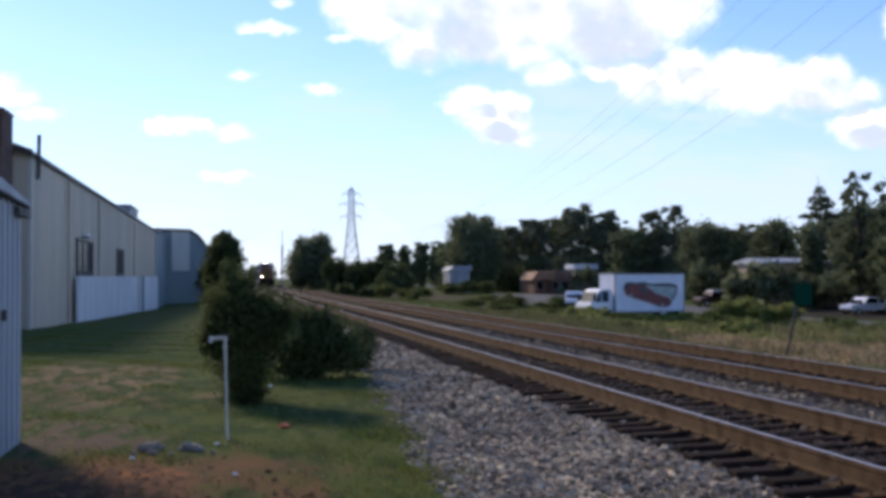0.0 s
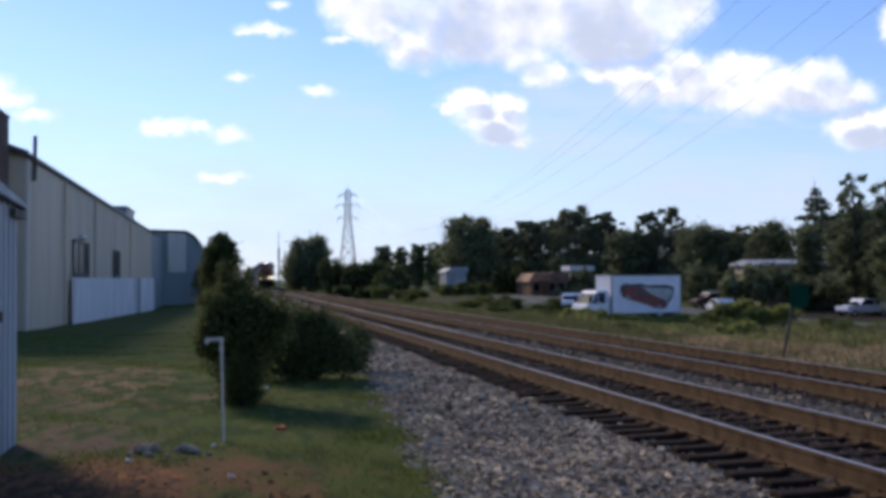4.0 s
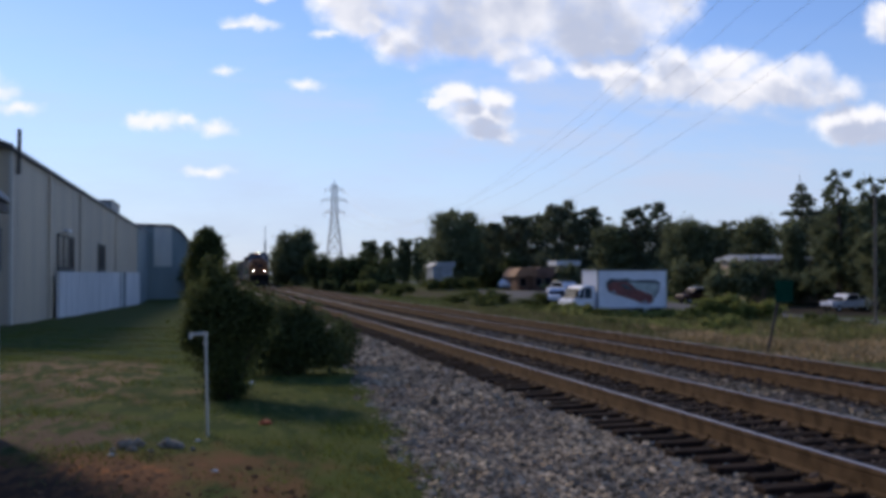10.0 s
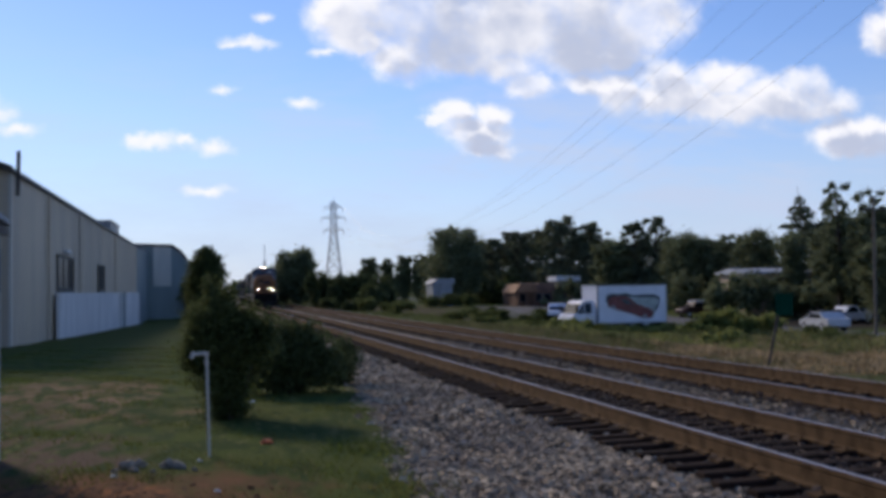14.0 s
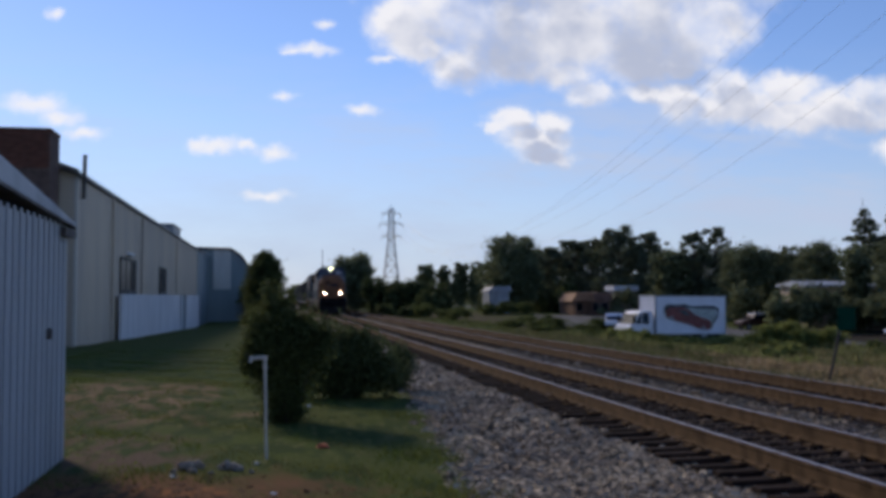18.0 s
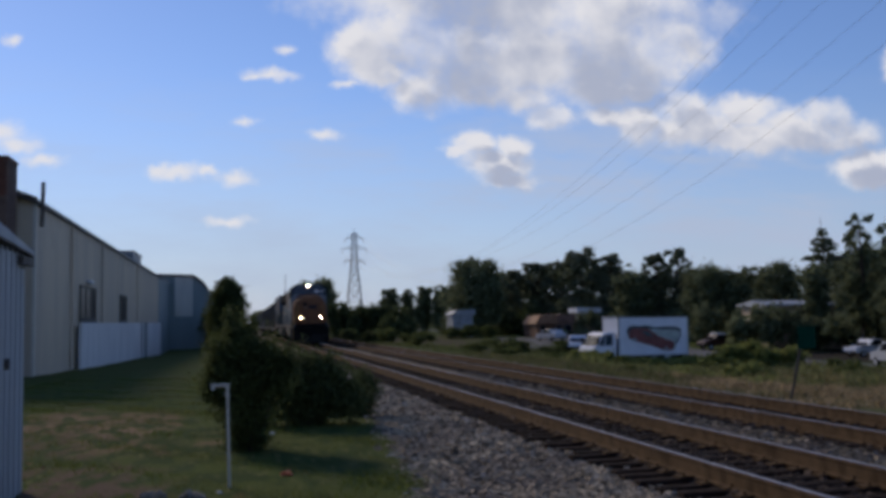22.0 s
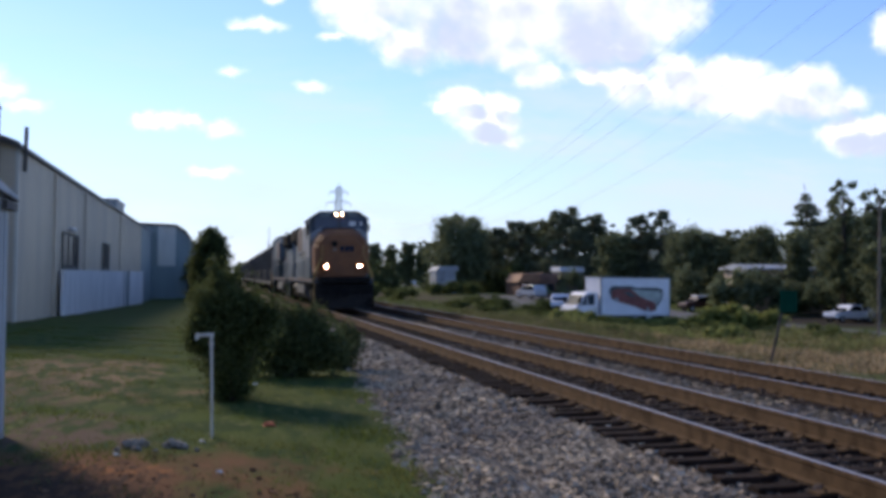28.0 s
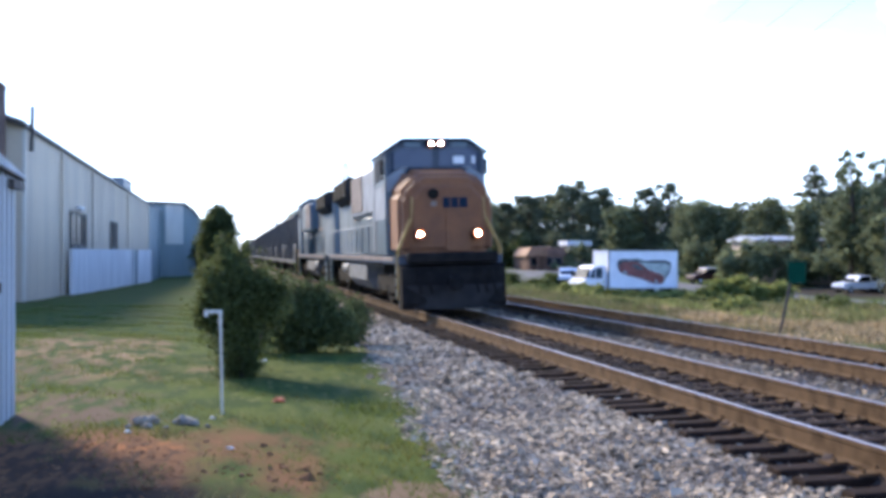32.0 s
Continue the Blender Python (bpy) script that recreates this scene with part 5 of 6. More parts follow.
def make_locomotive(label, lamp, pale):
    ob = thing("locomotive", label, "locomotive", None, "locomotives of the train")
    L = 22.3
    # pilot, coupler and steps
    part("pilot", prism(bmesh.new(), [(0.12, 0.12), (0.0, 0.3), (0.1, 1.3), (0.55, 1.42), (0.6, 0.12)], "x", -1.5, 1.5), M["soot"], ob, "black snow-plough pilot")
    part("plough_blade", loft([[(-1.5, 0.14, 0.14), (-1.5, 0.06, 0.8), (-1.5, 0.1, 0.14)], [(0, -0.18, 0.12), (0, -0.14, 0.8), (0, 0.0, 0.12)], [(1.5, 0.14, 0.14), (1.5, 0.06, 0.8), (1.5, 0.1, 0.14)]]), M["dusty"], ob)
    part("coupler", boxes((-0.16, -0.55, 0.72, 0.16, 0.1, 1.02), (-0.24, -0.68, 0.68, 0.05, -0.42, 1.05), bevel=0.03), M["soot"], ob)
    for x in (-1.05, -0.75, 0.6, 0.85, 1.1):
        part("air_hose", rods(0.028, ((x, -0.02, 1.25), (x + 0.02, -0.1, 0.85)), ((x + 0.02, -0.1, 0.85), (x + 0.1, -0.06, 0.55))), M["soot"], ob)
    part("anticlimber", boxes((-1.3, -0.02, 1.42, 1.3, 0.6, 1.72), bevel=0.04), M["soot"], ob)
    part("deck", boxes((-1.52, 0.45, 1.4, 1.52, L - 0.3, 1.62)), M["loco_blue"], ob, "blue deck edge")
    part("deck_stripe", boxes((-1.535, 1.4, 1.5, -1.522, L - 1.5, 1.6), (1.522, 1.4, 1.5, 1.535, L - 1.5, 1.6)), M["tan_stripe"], ob, "faded tan stripe")
    for s in (-1, 1):
        for y in (0.75, L - 1.3):
            st = part("step_well", boxes((s * 1.42 - 0.03, y, 0.35, s * 1.42 + 0.03, y + 0.75, 1.45)), M["teal"], ob, "dark step well")
            for z in (0.4, 0.72, 1.05):
                part("step", boxes((s * 1.5 - 0.12, y + 0.05, z, s * 1.5 + 0.06, y + 0.7, z + 0.04)), M["soot"], st)
    # nose
    bm = loft([ring(0.72, 1.16, 1.7, 3.25, 3.75, 0.72), ring(0.98, 1.4, 1.66, 3.45, 4.0, 0.85), ring(2.5, 1.44, 1.66, 3.5, 4.25, 0.95)])
    bmesh.ops.recalc_face_normals(bm, faces=bm.faces[:])
    bmesh.ops.bevel(bm, geom=[e for e in bm.edges if e.verts[0].co.y < 1.2 or e.verts[1].co.y < 1.2], offset=0.16, segments=4, affect="EDGES")
    part("nose", bm, M["gold"], ob, "gold wide nose")
    part("nose_door", boxes((-0.05, 0.685, 1.75, 0.6, 0.725, 3.3), bevel=0.012), M["gold"], ob)
    part("nose_emblem", rods(0.16, ((-0.42, 0.73, 3.42), (-0.42, 0.66, 3.4)), n=20), M["soot"], ob, "dark round plate")
    part("nose_patch", boxes((-0.5, 0.675, 3.05, -0.32, 0.69, 3.2)), M["tan_stripe"], ob, "pale worn patch")
    for x, w in ((-0.14, 0.2), (0.1, 0.2), (0.34, 0.24)):
        part("nose_mark", boxes((x, 0.665, 3.0, x + w, 0.69, 3.3)), M["cab_roof"], ob, "dark blue mark")
    for s in (-1, 1):
        part("grab_rail", rods(0.03, ((s * 1.08, 0.64, 2.7), (s * 1.05, 0.66, 3.3))), M["rail_gold"], ob)
        hs = part("ditch_light", rods(0.19, ((s * 0.85, 0.72, 2.25), (s * 0.85, 0.52, 2.25)), n=16), M["soot"], ob, "round ditch light")
        part("bezel", rods(0.165, ((s * 0.85, 0.525, 2.25), (s * 0.85, 0.512, 2.25)), n=16), M["orange_lens"], hs, "orange lens ring")
        part("lens", rods(0.06, ((s * 0.85, 0.522, 2.25), (s * 0.85, 0.505, 2.25)), n=16), lamp, hs)
        part("handrail", rods(0.055, ((s * 1.5, 0.6, 0.4), (s * 1.5, 0.6, 1.8)), ((s * 1.5, 0.6, 1.8), (s * 1.1, 0.62, 2.7))), M["rail_gold"], ob, "yellow-gold hand rail")
    # cab
    cab = part("cab", loft([ring(2.45, 1.54, 1.66, 4.74, 5.1, 1.0), ring(5.3, 1.54, 1.66, 4.74, 5.1, 1.0)]), M["loco_grey"], ob, "blue-grey cab")
    part("cab_roof", loft([[(-1.6, y, 4.7), (-1.02, y, 5.09), (1.02, y, 5.09), (1.6, y, 4.7), (1.6, y, 4.77), (1.03, y, 5.17), (-1.03, y, 5.17), (-1.6, y, 4.77)] for y in (2.3, 5.45)]), M["cab_roof"], ob, "dark blue cab roof")
    part("windshield_band", prism(bmesh.new(), [(-1.5, 3.75), (-1.5, 4.72), (-1.0, 5.07), (1.0, 5.07), (1.5, 4.72), (1.5, 3.75)], "y", 2.40, 2.449), M["loco_blue"], cab, "dark blue windshield band")
    for s in (-1, 1):
        part("front_corner", prism(bmesh.new(), [(s * 1.5, 3.55), (s * 1.5, 4.02), (s * 1.0, 4.3), (s * 0.85, 4.3), (s * 1.2, 3.7)], "y", 2.36, 2.39), pale, cab, "pale corner below the windshield")
        part("windshield", prism(bmesh.new(), [(s * 0.1, 4.32), (s * 0.1, 4.92), (s * 0.95, 4.92), (s * 1.38, 4.66), (s * 1.38, 4.2), (s * 0.9, 4.3)], "y", 2.375, 2.398), M["loco_glass"], cab)
        part("side_window", boxes((s * 1.545 - 0.012, 2.75, 3.95, s * 1.545 + 0.012, 3.55, 4.62), bevel=0.008), M["dark_glass"], cab)
        part("side_window", boxes((s * 1.545 - 0.012, 3.7, 3.95, s * 1.545 + 0.012, 4.7, 4.62), bevel=0.008), M["dark_glass"], cab)
        part("mirror", boxes((s * 1.62 - 0.04, 2.62, 4.1, s * 1.62 + 0.05, 2.68, 4.55)), M["soot"], cab)
        part("cab_flash", boxes((s * 1.545 - 0.01, 2.5, 2.75, s * 1.545 + 0.01, 5.2, 3.75)), pale, cab, "pale grey band below the windows")
        part("cab_lower", boxes((s * 1.545 - 0.009, 2.5, 1.7, s * 1.545 + 0.009, 5.2, 2.74)), M["teal"], cab, "blue lower cab side")
        part("cab_door", boxes((s * 1.56 - 0.012, 4.85, 1.75, s * 1.56 + 0.012, 5.25, 3.9), bevel=0.005), pale, cab)
        part("number_board", boxes((s * 0.72 - 0.25, 2.33, 4.9, s * 0.72 + 0.25, 2.4, 5.04)), M["loco_grey"], ob, "number board")
    for x in (-1.36, 1.3):
        part("window_post", boxes((x, 2.36, 4.12, x + 0.07, 2.4, 4.74)), M["cab_roof"], ob)
    part("window_ledge", boxes((-1.0, 2.36, 4.2, 1.0, 2.4, 4.27)), M["cab_roof"], ob)
    # white plates before the glass imitate bright sky showing in the windshield
    for a, b in ((0.55, 0.88), (1.12, 1.22)):
        part("windshield_glint", boxes((a, 2.366, 4.4, b, 2.374, 4.62)), M["white_panel"], ob, "white plate standing in for bright sky in the windshield")
    hl = part("headlight", boxes((-0.3, 2.24, 4.87, 0.3, 2.42, 5.16), bevel=0.03), M["soot"], ob, "twin headlight above the windshield")
    for s in (-1, 1):
        part("bezel", rods(0.1, ((s * 0.15, 2.241, 5.0), (s * 0.15, 2.233, 5.0)), n=14), M["orange_lens"], hl, "orange lens ring")
        part("lens", rods(0.043, ((s * 0.15, 2.242, 5.0), (s * 0.15, 2.225, 5.0)), n=14), lamp, hl)
    # long hood
    part("hood", loft([ring(5.3, 1.0, 1.64, 4.15, 4.5, 0.6), ring(20.6, 1.0, 1.64, 4.15, 4.5, 0.6)]), M["loco_grey"], ob, "blue-grey engine hood")
    part("equipment_box", boxes((-1.46, 5.35, 2.95, 1.46, 12.2, 4.62), bevel=0.14), pale, ob, "pale grey blower housing")
    for s in (-1, 1):
        part("brake_grid", boxes((s * 1.46 - 0.03, 8.7, 3.2, s * 1.46 + 0.03, 12.0, 4.5), bevel=0.01), M["rust_tan"], ob, "faded rust-tan brake grid cover")
        part("box_panel", boxes((s * 1.46 - 0.02, 5.5, 3.1, s * 1.46 + 0.02, 8.5, 4.44), bevel=0.008), pale, ob)
        part("lower_box", boxes((s * 1.2 - 0.24, 5.4, 1.66, s * 1.2 + 0.22, 9.3, 2.94), bevel=0.03), M["teal"], ob, "blue equipment locker")
    part("radiator", loft([[(-1.02, y, 3.75), (-1.36, y, 4.05), (-1.36, y, 4.72), (-1.2, y, 4.84), (1.2, y, 4.84), (1.36, y, 4.72), (1.36, y, 4.05), (1.02, y, 3.75)] for y in (15.2, 20.4)]), M["dusty"], ob, "flared dark radiator")
    for s in (-1, 1):
        for k in range(3):
            part("radiator_grille", boxes((s * 1.37 - 0.015, 15.4 + 1.67 * k, 4.08, s * 1.37 + 0.015, 16.85 + 1.67 * k, 4.68)), M["soot"], ob)
        for k in range(9):
            y = 8.5 + 0.74 * k
            part("hood_door", boxes((s * 1.0 - 0.025, y, 1.8, s * 1.0 + 0.025, y + 0.68, 3.0), bevel=0.008), M["teal"], ob, "blue lower hood door")
            part("hood_panel", boxes((s * 1.0 - 0.025, y, 3.06, s * 1.0 + 0.025, y + 0.68, 3.95), bevel=0.008), pale if k % 4 != 2 else M["soot"], ob)
        part("hood_stripe", boxes((s * 1.03 - 0.012, 8.5, 2.98, s * 1.03 + 0.012, 15.0, 3.12)), M["tan_stripe"], ob, "faded tan stripe")
        part("walkway_rail", rods(0.02, ((s * 1.47, 5.4, 2.65), (s * 1.47, L - 1.3, 2.65))), pale, ob, "pale hand rail")
        for k in range(10):
            y = 5.6 + 1.7 * k
            part("stanchion", rods(0.018, ((s * 1.47, y, 1.6), (s * 1.47, y, 2.65)), n=5), pale, ob)
    for k, y in enumerate((9.6, 11.4, 16.3, 18.0, 19.6)):
        part("roof_fan", rods(0.62, ((0, y, 4.45), (0, y, 4.66 if k < 2 else 4.98)), n=18), M["soot"], ob)
    part("exhaust", boxes((-0.3, 12.8, 4.45, 0.3, 13.5, 4.8)), M["soot"], ob)
    part("rear_hood", boxes((-0.98, 20.6, 1.64, 0.98, 21.4, 4.4), bevel=0.05), M["loco_grey"], ob)
    # below the deck
    part("fuel_tank", prism(bmesh.new(), [(-1.42, 1.3), (-1.42, 0.75), (-1.1, 0.42), (1.1, 0.42), (1.42, 0.75), (1.42, 1.3)], "y", 8.3, 14.0), M["tank"], ob, "grimy pale grey fuel tank")
    for x in (-1.25, 1.25):
        part("air_tank", rods(0.22, ((x, 14.2, 1.1), (x, 16.2, 1.1)), n=12), M["tank"], ob)
    part("underframe", boxes((-0.8, 0.6, 0.95, 0.8, L - 0.6, 1.42)), M["soot"], ob)
    w = wheelset(0.53)
    bogie(ob, 4.7, (-1.9, 0, 1.9), 0.53, w)
    bogie(ob, 17.7, (-1.9, 0, 1.9), 0.53, w)
    part("rear_coupler", boxes((-0.16, L - 0.3, 0.72, 0.16, L + 0.4, 1.02)), M["soot"], ob)
    return ob


M["rust_tan"] = material("rust_tan_paint", (0.15, 0.112, 0.1), 0.75, vary=0.3, scale=2, fine=14, bump=0.1)
M["loco_glass"] = material("windshield_glass", (0.05, 0.068, 0.115), 0.2, vary=0.05, bump=0, spec=0.3)


def make_hopper():
    ob = thing("hopper_car", "dark blue-grey steel hopper car loaded with coal", "hopper car", None, "hopper cars of the train")
    L = 15.0
    side = [(0.5, 3.0), (0.5, 4.35), (L - 0.5, 4.35), (L - 0.5, 3.0), (L - 3.2, 0.95), (3.2, 0.95)]
    part("body", prism(bmesh.new(), side, "x", -1.48, 1.48), M["hopper"], ob)
    part("top_chord", boxes((-1.58, 0.45, 4.28, -1.46, L - 0.45, 4.45), (1.46, 0.45, 4.28, 1.58, L - 0.45, 4.45), (-1.58, 0.4, 4.28, 1.58, 0.52, 4.45), (-1.58, L - 0.52, 4.28, 1.58, L - 0.4, 4.45)), M["hopper"], ob)
    bm = bmesh.new()
    rng = random.Random(3)
    grid = [[bm.verts.new((-1.4 + 0.4 * i, 0.55 + 0.87 * j, 4.36 + (0.28 * math.sin(math.pi * i / 7) * (0.6 + 0.6 * rng.random()) if 0 < j < 16 else 0))) for i in range(8)] for j in range(17)]
    for a, b in zip(grid, grid[1:]):
        for i in range(7):
            bm.faces.new((a[i], a[i + 1], b[i + 1], b[i]))
    part("coal_load", bm, M["coal"], ob, "black coal load")
    for s in (-1, 1):
        part("sill", boxes((s * 1.5 - 0.06, 0.3, 1.0, s * 1.5 + 0.06, L - 0.3, 1.25)), M["hopper"], ob)
        for k in range(10):
            y = 1.2 + 1.4 * k
            lo = 1.2 if 3 < y < L - 3 else 2.4
            part("rib", boxes((s * 1.52 - 0.06, y - 0.06, lo, s * 1.52 + 0.06, y + 0.06, 4.3)), M["hopper"], ob)
    for y in (0.45, L - 0.45):
        part("end_ladder", boxes((-1.5, y - 0.03, 1.0, -1.44, y + 0.03, 4.3), (-1.0, y - 0.03, 1.0, -0.94, y + 0.03, 4.3), *[(-1.5, y - 0.02, 1.3 + 0.4 * k, -0.94, y + 0.02, 1.34 + 0.4 * k) for k in range(7)]), M["hopper"], ob)
    part("centre_sill", boxes((-0.2, -0.35, 0.75, 0.2, L + 0.35, 1.1)), M["soot"], ob)
    w = wheelset(0.46)
    bogie(ob, 2.1, (-0.9, 0.9), 0.46, w, 1.05)
    bogie(ob, L - 2.1, (-0.9, 0.9), 0.46, w, 1.05)
    return ob


LEAD = make_locomotive("blue, grey and gold wide-nosed diesel locomotive with lit lamps", M["lamp"], M["loco_white"])
TRAIN = [(LEAD, 0.0)]
LEAD_AXLES = AXLES[:]
SECOND = make_locomotive("second blue and grey diesel locomotive running long hood first", M["dark_glass"], M["loco_grey"])
for piece in SECOND.children:  # it runs with its long hood ahead
    piece.matrix_local = pose(0, 22.3, 0, 0, 0, 180) @ piece.matrix_local
TRAIN.append((SECOND, 23.1))
SECOND_AXLES = AXLES[len(LEAD_AXLES):]
FIRST_HOPPER = make_hopper()
TRAIN.append((FIRST_HOPPER, 46.2))
for k in range(1, 15):
    TRAIN.append((copy_thing(FIRST_HOPPER, pose(0, 0, 0)), 46.2 + 15.75 * k))


def on_track(y):
    dx, dz = bend(y)
    turn = math.degrees(math.atan(5e-5 * y))
    return pose(TRACK_1 + dx, y, dz + CANT / 2, 0, -math.degrees(CANT / 1.51), -turn)


# ---- beyond the tracks ----
M["truck_white"] = material("white_truck_paint", (0.72, 0.73, 0.78), 0.45, vary=0.08, scale=1, fine=8, bump=0.02)
M["red_print"] = material("red_print", (0.21, 0.052, 0.045), 0.5, vary=0.3, scale=3, fine=8, bump=0)
M["dark_print"] = material("dark_print", (0.07, 0.09, 0.1), 0.5, vary=0.4, scale=3, fine=8, bump=0)
M["pale_print"] = material("pale_green_print", (0.42, 0.47, 0.45), 0.5, vary=0.3, scale=3, fine=8, bump=0)
M["tyre"] = material("tyre_rubber", (0.02, 0.02, 0.02), 0.85, vary=0.2)
M["terracotta"] = material("tan_orange_wall", (0.21, 0.105, 0.06), 0.8, vary=0.2, scale=1.5)
M["awning"] = material("orange_tile_awning", (0.33, 0.17, 0.09), 0.8, vary=0.2, scale=1.5)
M["brown_roof"] = material("brown_shingles", (0.24, 0.13, 0.09), 0.85, vary=0.25, scale=1.5)
M["pale_roof"] = material("pale_metal_roof", (0.42, 0.44, 0.47), 0.6, vary=0.15, scale=0.8)
M["tan_wall"] = material("pale_tan_wall", (0.5, 0.38, 0.27), 0.8, vary=0.2, scale=1.5)
M["pale_wall"] = material("pale_grey_wall", (0.36, 0.37, 0.39), 0.7, vary=0.15, scale=1.0)
M["car_dark"] = material("dark_car_paint", (0.03, 0.035, 0.045), 0.35, vary=0.1)
M["silver"] = material("silver_car_paint", (0.5, 0.51, 0.53), 0.35, vary=0.1)


def wheel(parent, x, y, r, w=0.22, axis="y"):
    """A road wheel: tyre and rim."""
    bm = bmesh.new()
    a, b = ((x, y - w / 2, r), (x, y + w / 2, r))
    rod(bm, a, b, r, n=16)
    t = part("wheel", bm, M["tyre"], parent)
    part("rim", rods(r * 0.55, ((x, y - w / 2 - 0.01, r), (x, y + w / 2 + 0.01, r)), n=12), M["silver"], t)
    return t


M["truck_glass"] = material("tinted_truck_glass", (0.045, 0.06, 0.075), 0.6, vary=0.2, scale=1.5, fine=10, bump=0.02, spec=0.1)


def make_box_truck():
    """Parked beside the road, its front to the left of the tracks' line; local x runs back along the truck."""
    g = -1.65
    ob = thing("box_truck", "white box truck with a red side picture, parked in weeds", "truck", pose(24.75, 75.3, g, 0, 0, 10))
    W = 2.35
    part("cargo_box", boxes((2.75, 0, 0.66, 8.6, W, 3.42), bevel=0.04), M["truck_white"], ob, "white cargo box")
    part("box_trim", boxes((2.72, -0.02, 3.36, 8.63, W + 0.02, 3.46), (2.72, -0.02, 0.62, 8.63, W + 0.02, 0.72), (8.55, -0.025, 0.66, 8.63, W + 0.02, 3.4)), M["silver"], ob)
    part("corner_post", boxes((2.73, -0.03, 0.66, 2.83, 0.06, 3.4)), M["roof_grey"], ob)
    part("roof_rim", boxes((2.72, -0.03, 3.40, 8.64, 0.05, 3.50)), M["roof_edge"], ob)
    # the printed picture: a red car running down across a pale ground with a dark border

    def on_side(points):
        return [(2.83 + 5.77 * (1.04 * f - 0.02), 3.42 - 2.76 * (1.12 * g - 0.08)) for f, g in points]

    pic = part("picture", prism(bmesh.new(), on_side([(0.13, 0.38), (0.2, 0.31), (0.45, 0.31), (0.85, 0.36), (0.85, 0.55), (0.79, 0.85), (0.6, 0.8), (0.3, 0.66), (0.15, 0.58)]), "y", -0.03, -0.012), M["pale_print"], ob, "pale printed picture")
    part("dark_border", prism(bmesh.new(), on_side([(0.115, 0.42), (0.14, 0.3), (0.2, 0.26), (0.3, 0.28), (0.42, 0.26), (0.5, 0.31), (0.65, 0.3), (0.8, 0.3), (0.885, 0.36), (0.885, 0.43), (0.8, 0.375), (0.6, 0.375), (0.45, 0.35), (0.2, 0.37), (0.16, 0.56)]), "y", -0.044, -0.031), M["dark_print"], pic, "dark printed border")
    part("border_end", prism(bmesh.new(), on_side([(0.885, 0.43), (0.87, 0.58), (0.81, 0.74), (0.80, 0.7), (0.85, 0.56), (0.862, 0.42)]), "y", -0.044, -0.031), M["dark_print"], pic)
    part("red_shape", prism(bmesh.new(), on_side([(0.14, 0.42), (0.2, 0.34), (0.3, 0.335), (0.4, 0.34), (0.47, 0.4), (0.55, 0.52), (0.68, 0.6), (0.76, 0.65), (0.79, 0.75), (0.76, 0.86), (0.66, 0.88), (0.5, 0.77), (0.33, 0.68), (0.22, 0.63), (0.15, 0.56)]), "y", -0.058, -0.045), M["red_print"], pic, "red printed car shape")
    part("dark_glass_shape", prism(bmesh.new(), on_side([(0.31, 0.4), (0.41, 0.41), (0.5, 0.53), (0.4, 0.52)]), "y", -0.064, -0.0585), M["dark_print"], pic)
    for f, g in ((0.225, 0.6), (0.665, 0.83)):
        x, z = on_side([(f, g)])[0]
        part("pale_disc", rods(0.16, ((x, -0.059, z), (x, -0.064, z)), n=14), M["pale_wall"], pic)
    # cab
    part("cab", prism(bmesh.new(), [(0.72, 0.5), (0.66, 0.95), (0.74, 1.25), (1.02, 1.42), (1.42, 2.1), (1.62, 2.28), (1.9, 2.34), (2.45, 2.34), (2.6, 2.2), (2.6, 0.5)], "y", 0.12, W - 0.12), M["truck_white"], ob, "white cab")
    part("windscreen", prism(bmesh.new(), [(0.97, 1.42), (1.37, 2.12), (1.42, 2.1), (1.03, 1.4)], "y", 0.2, W - 0.2), M["truck_glass"], ob)
    for y in (0.105, W - 0.105):
        part("side_glass", prism(bmesh.new(), [(1.22, 1.4), (1.56, 2.1), (1.72, 2.16), (2.3, 2.16), (2.3, 1.4)], "y", y - 0.012, y + 0.012), M["truck_glass"], ob)
        part("window_post", boxes((1.66, y - 0.018, 1.38, 1.73, y + 0.018, 2.18)), M["truck_white"], ob)
        part("mirror", boxes((1.0, y - 0.22 if y < 1 else y, 1.5, 1.1, y if y < 1 else y + 0.22, 1.95)), M["soot"], ob)
    part("bumper", boxes((0.62, 0.1, 0.4, 0.8, W - 0.1, 0.7), bevel=0.03), M["silver"], ob)
    part("chassis", boxes((0.8, 0.6, 0.5, 8.3, W - 0.6, 0.8)), M["soot"], ob)
    for x in (1.5, 6.9):
        for y in (0.2, W - 0.2):
            wheel(ob, x, y, 0.46, 0.28)
    part("underguard", boxes((8.2, 0.2, 0.4, 8.3, W - 0.2, 0.6)), M["soot"], ob)
    return ob


make_box_truck()


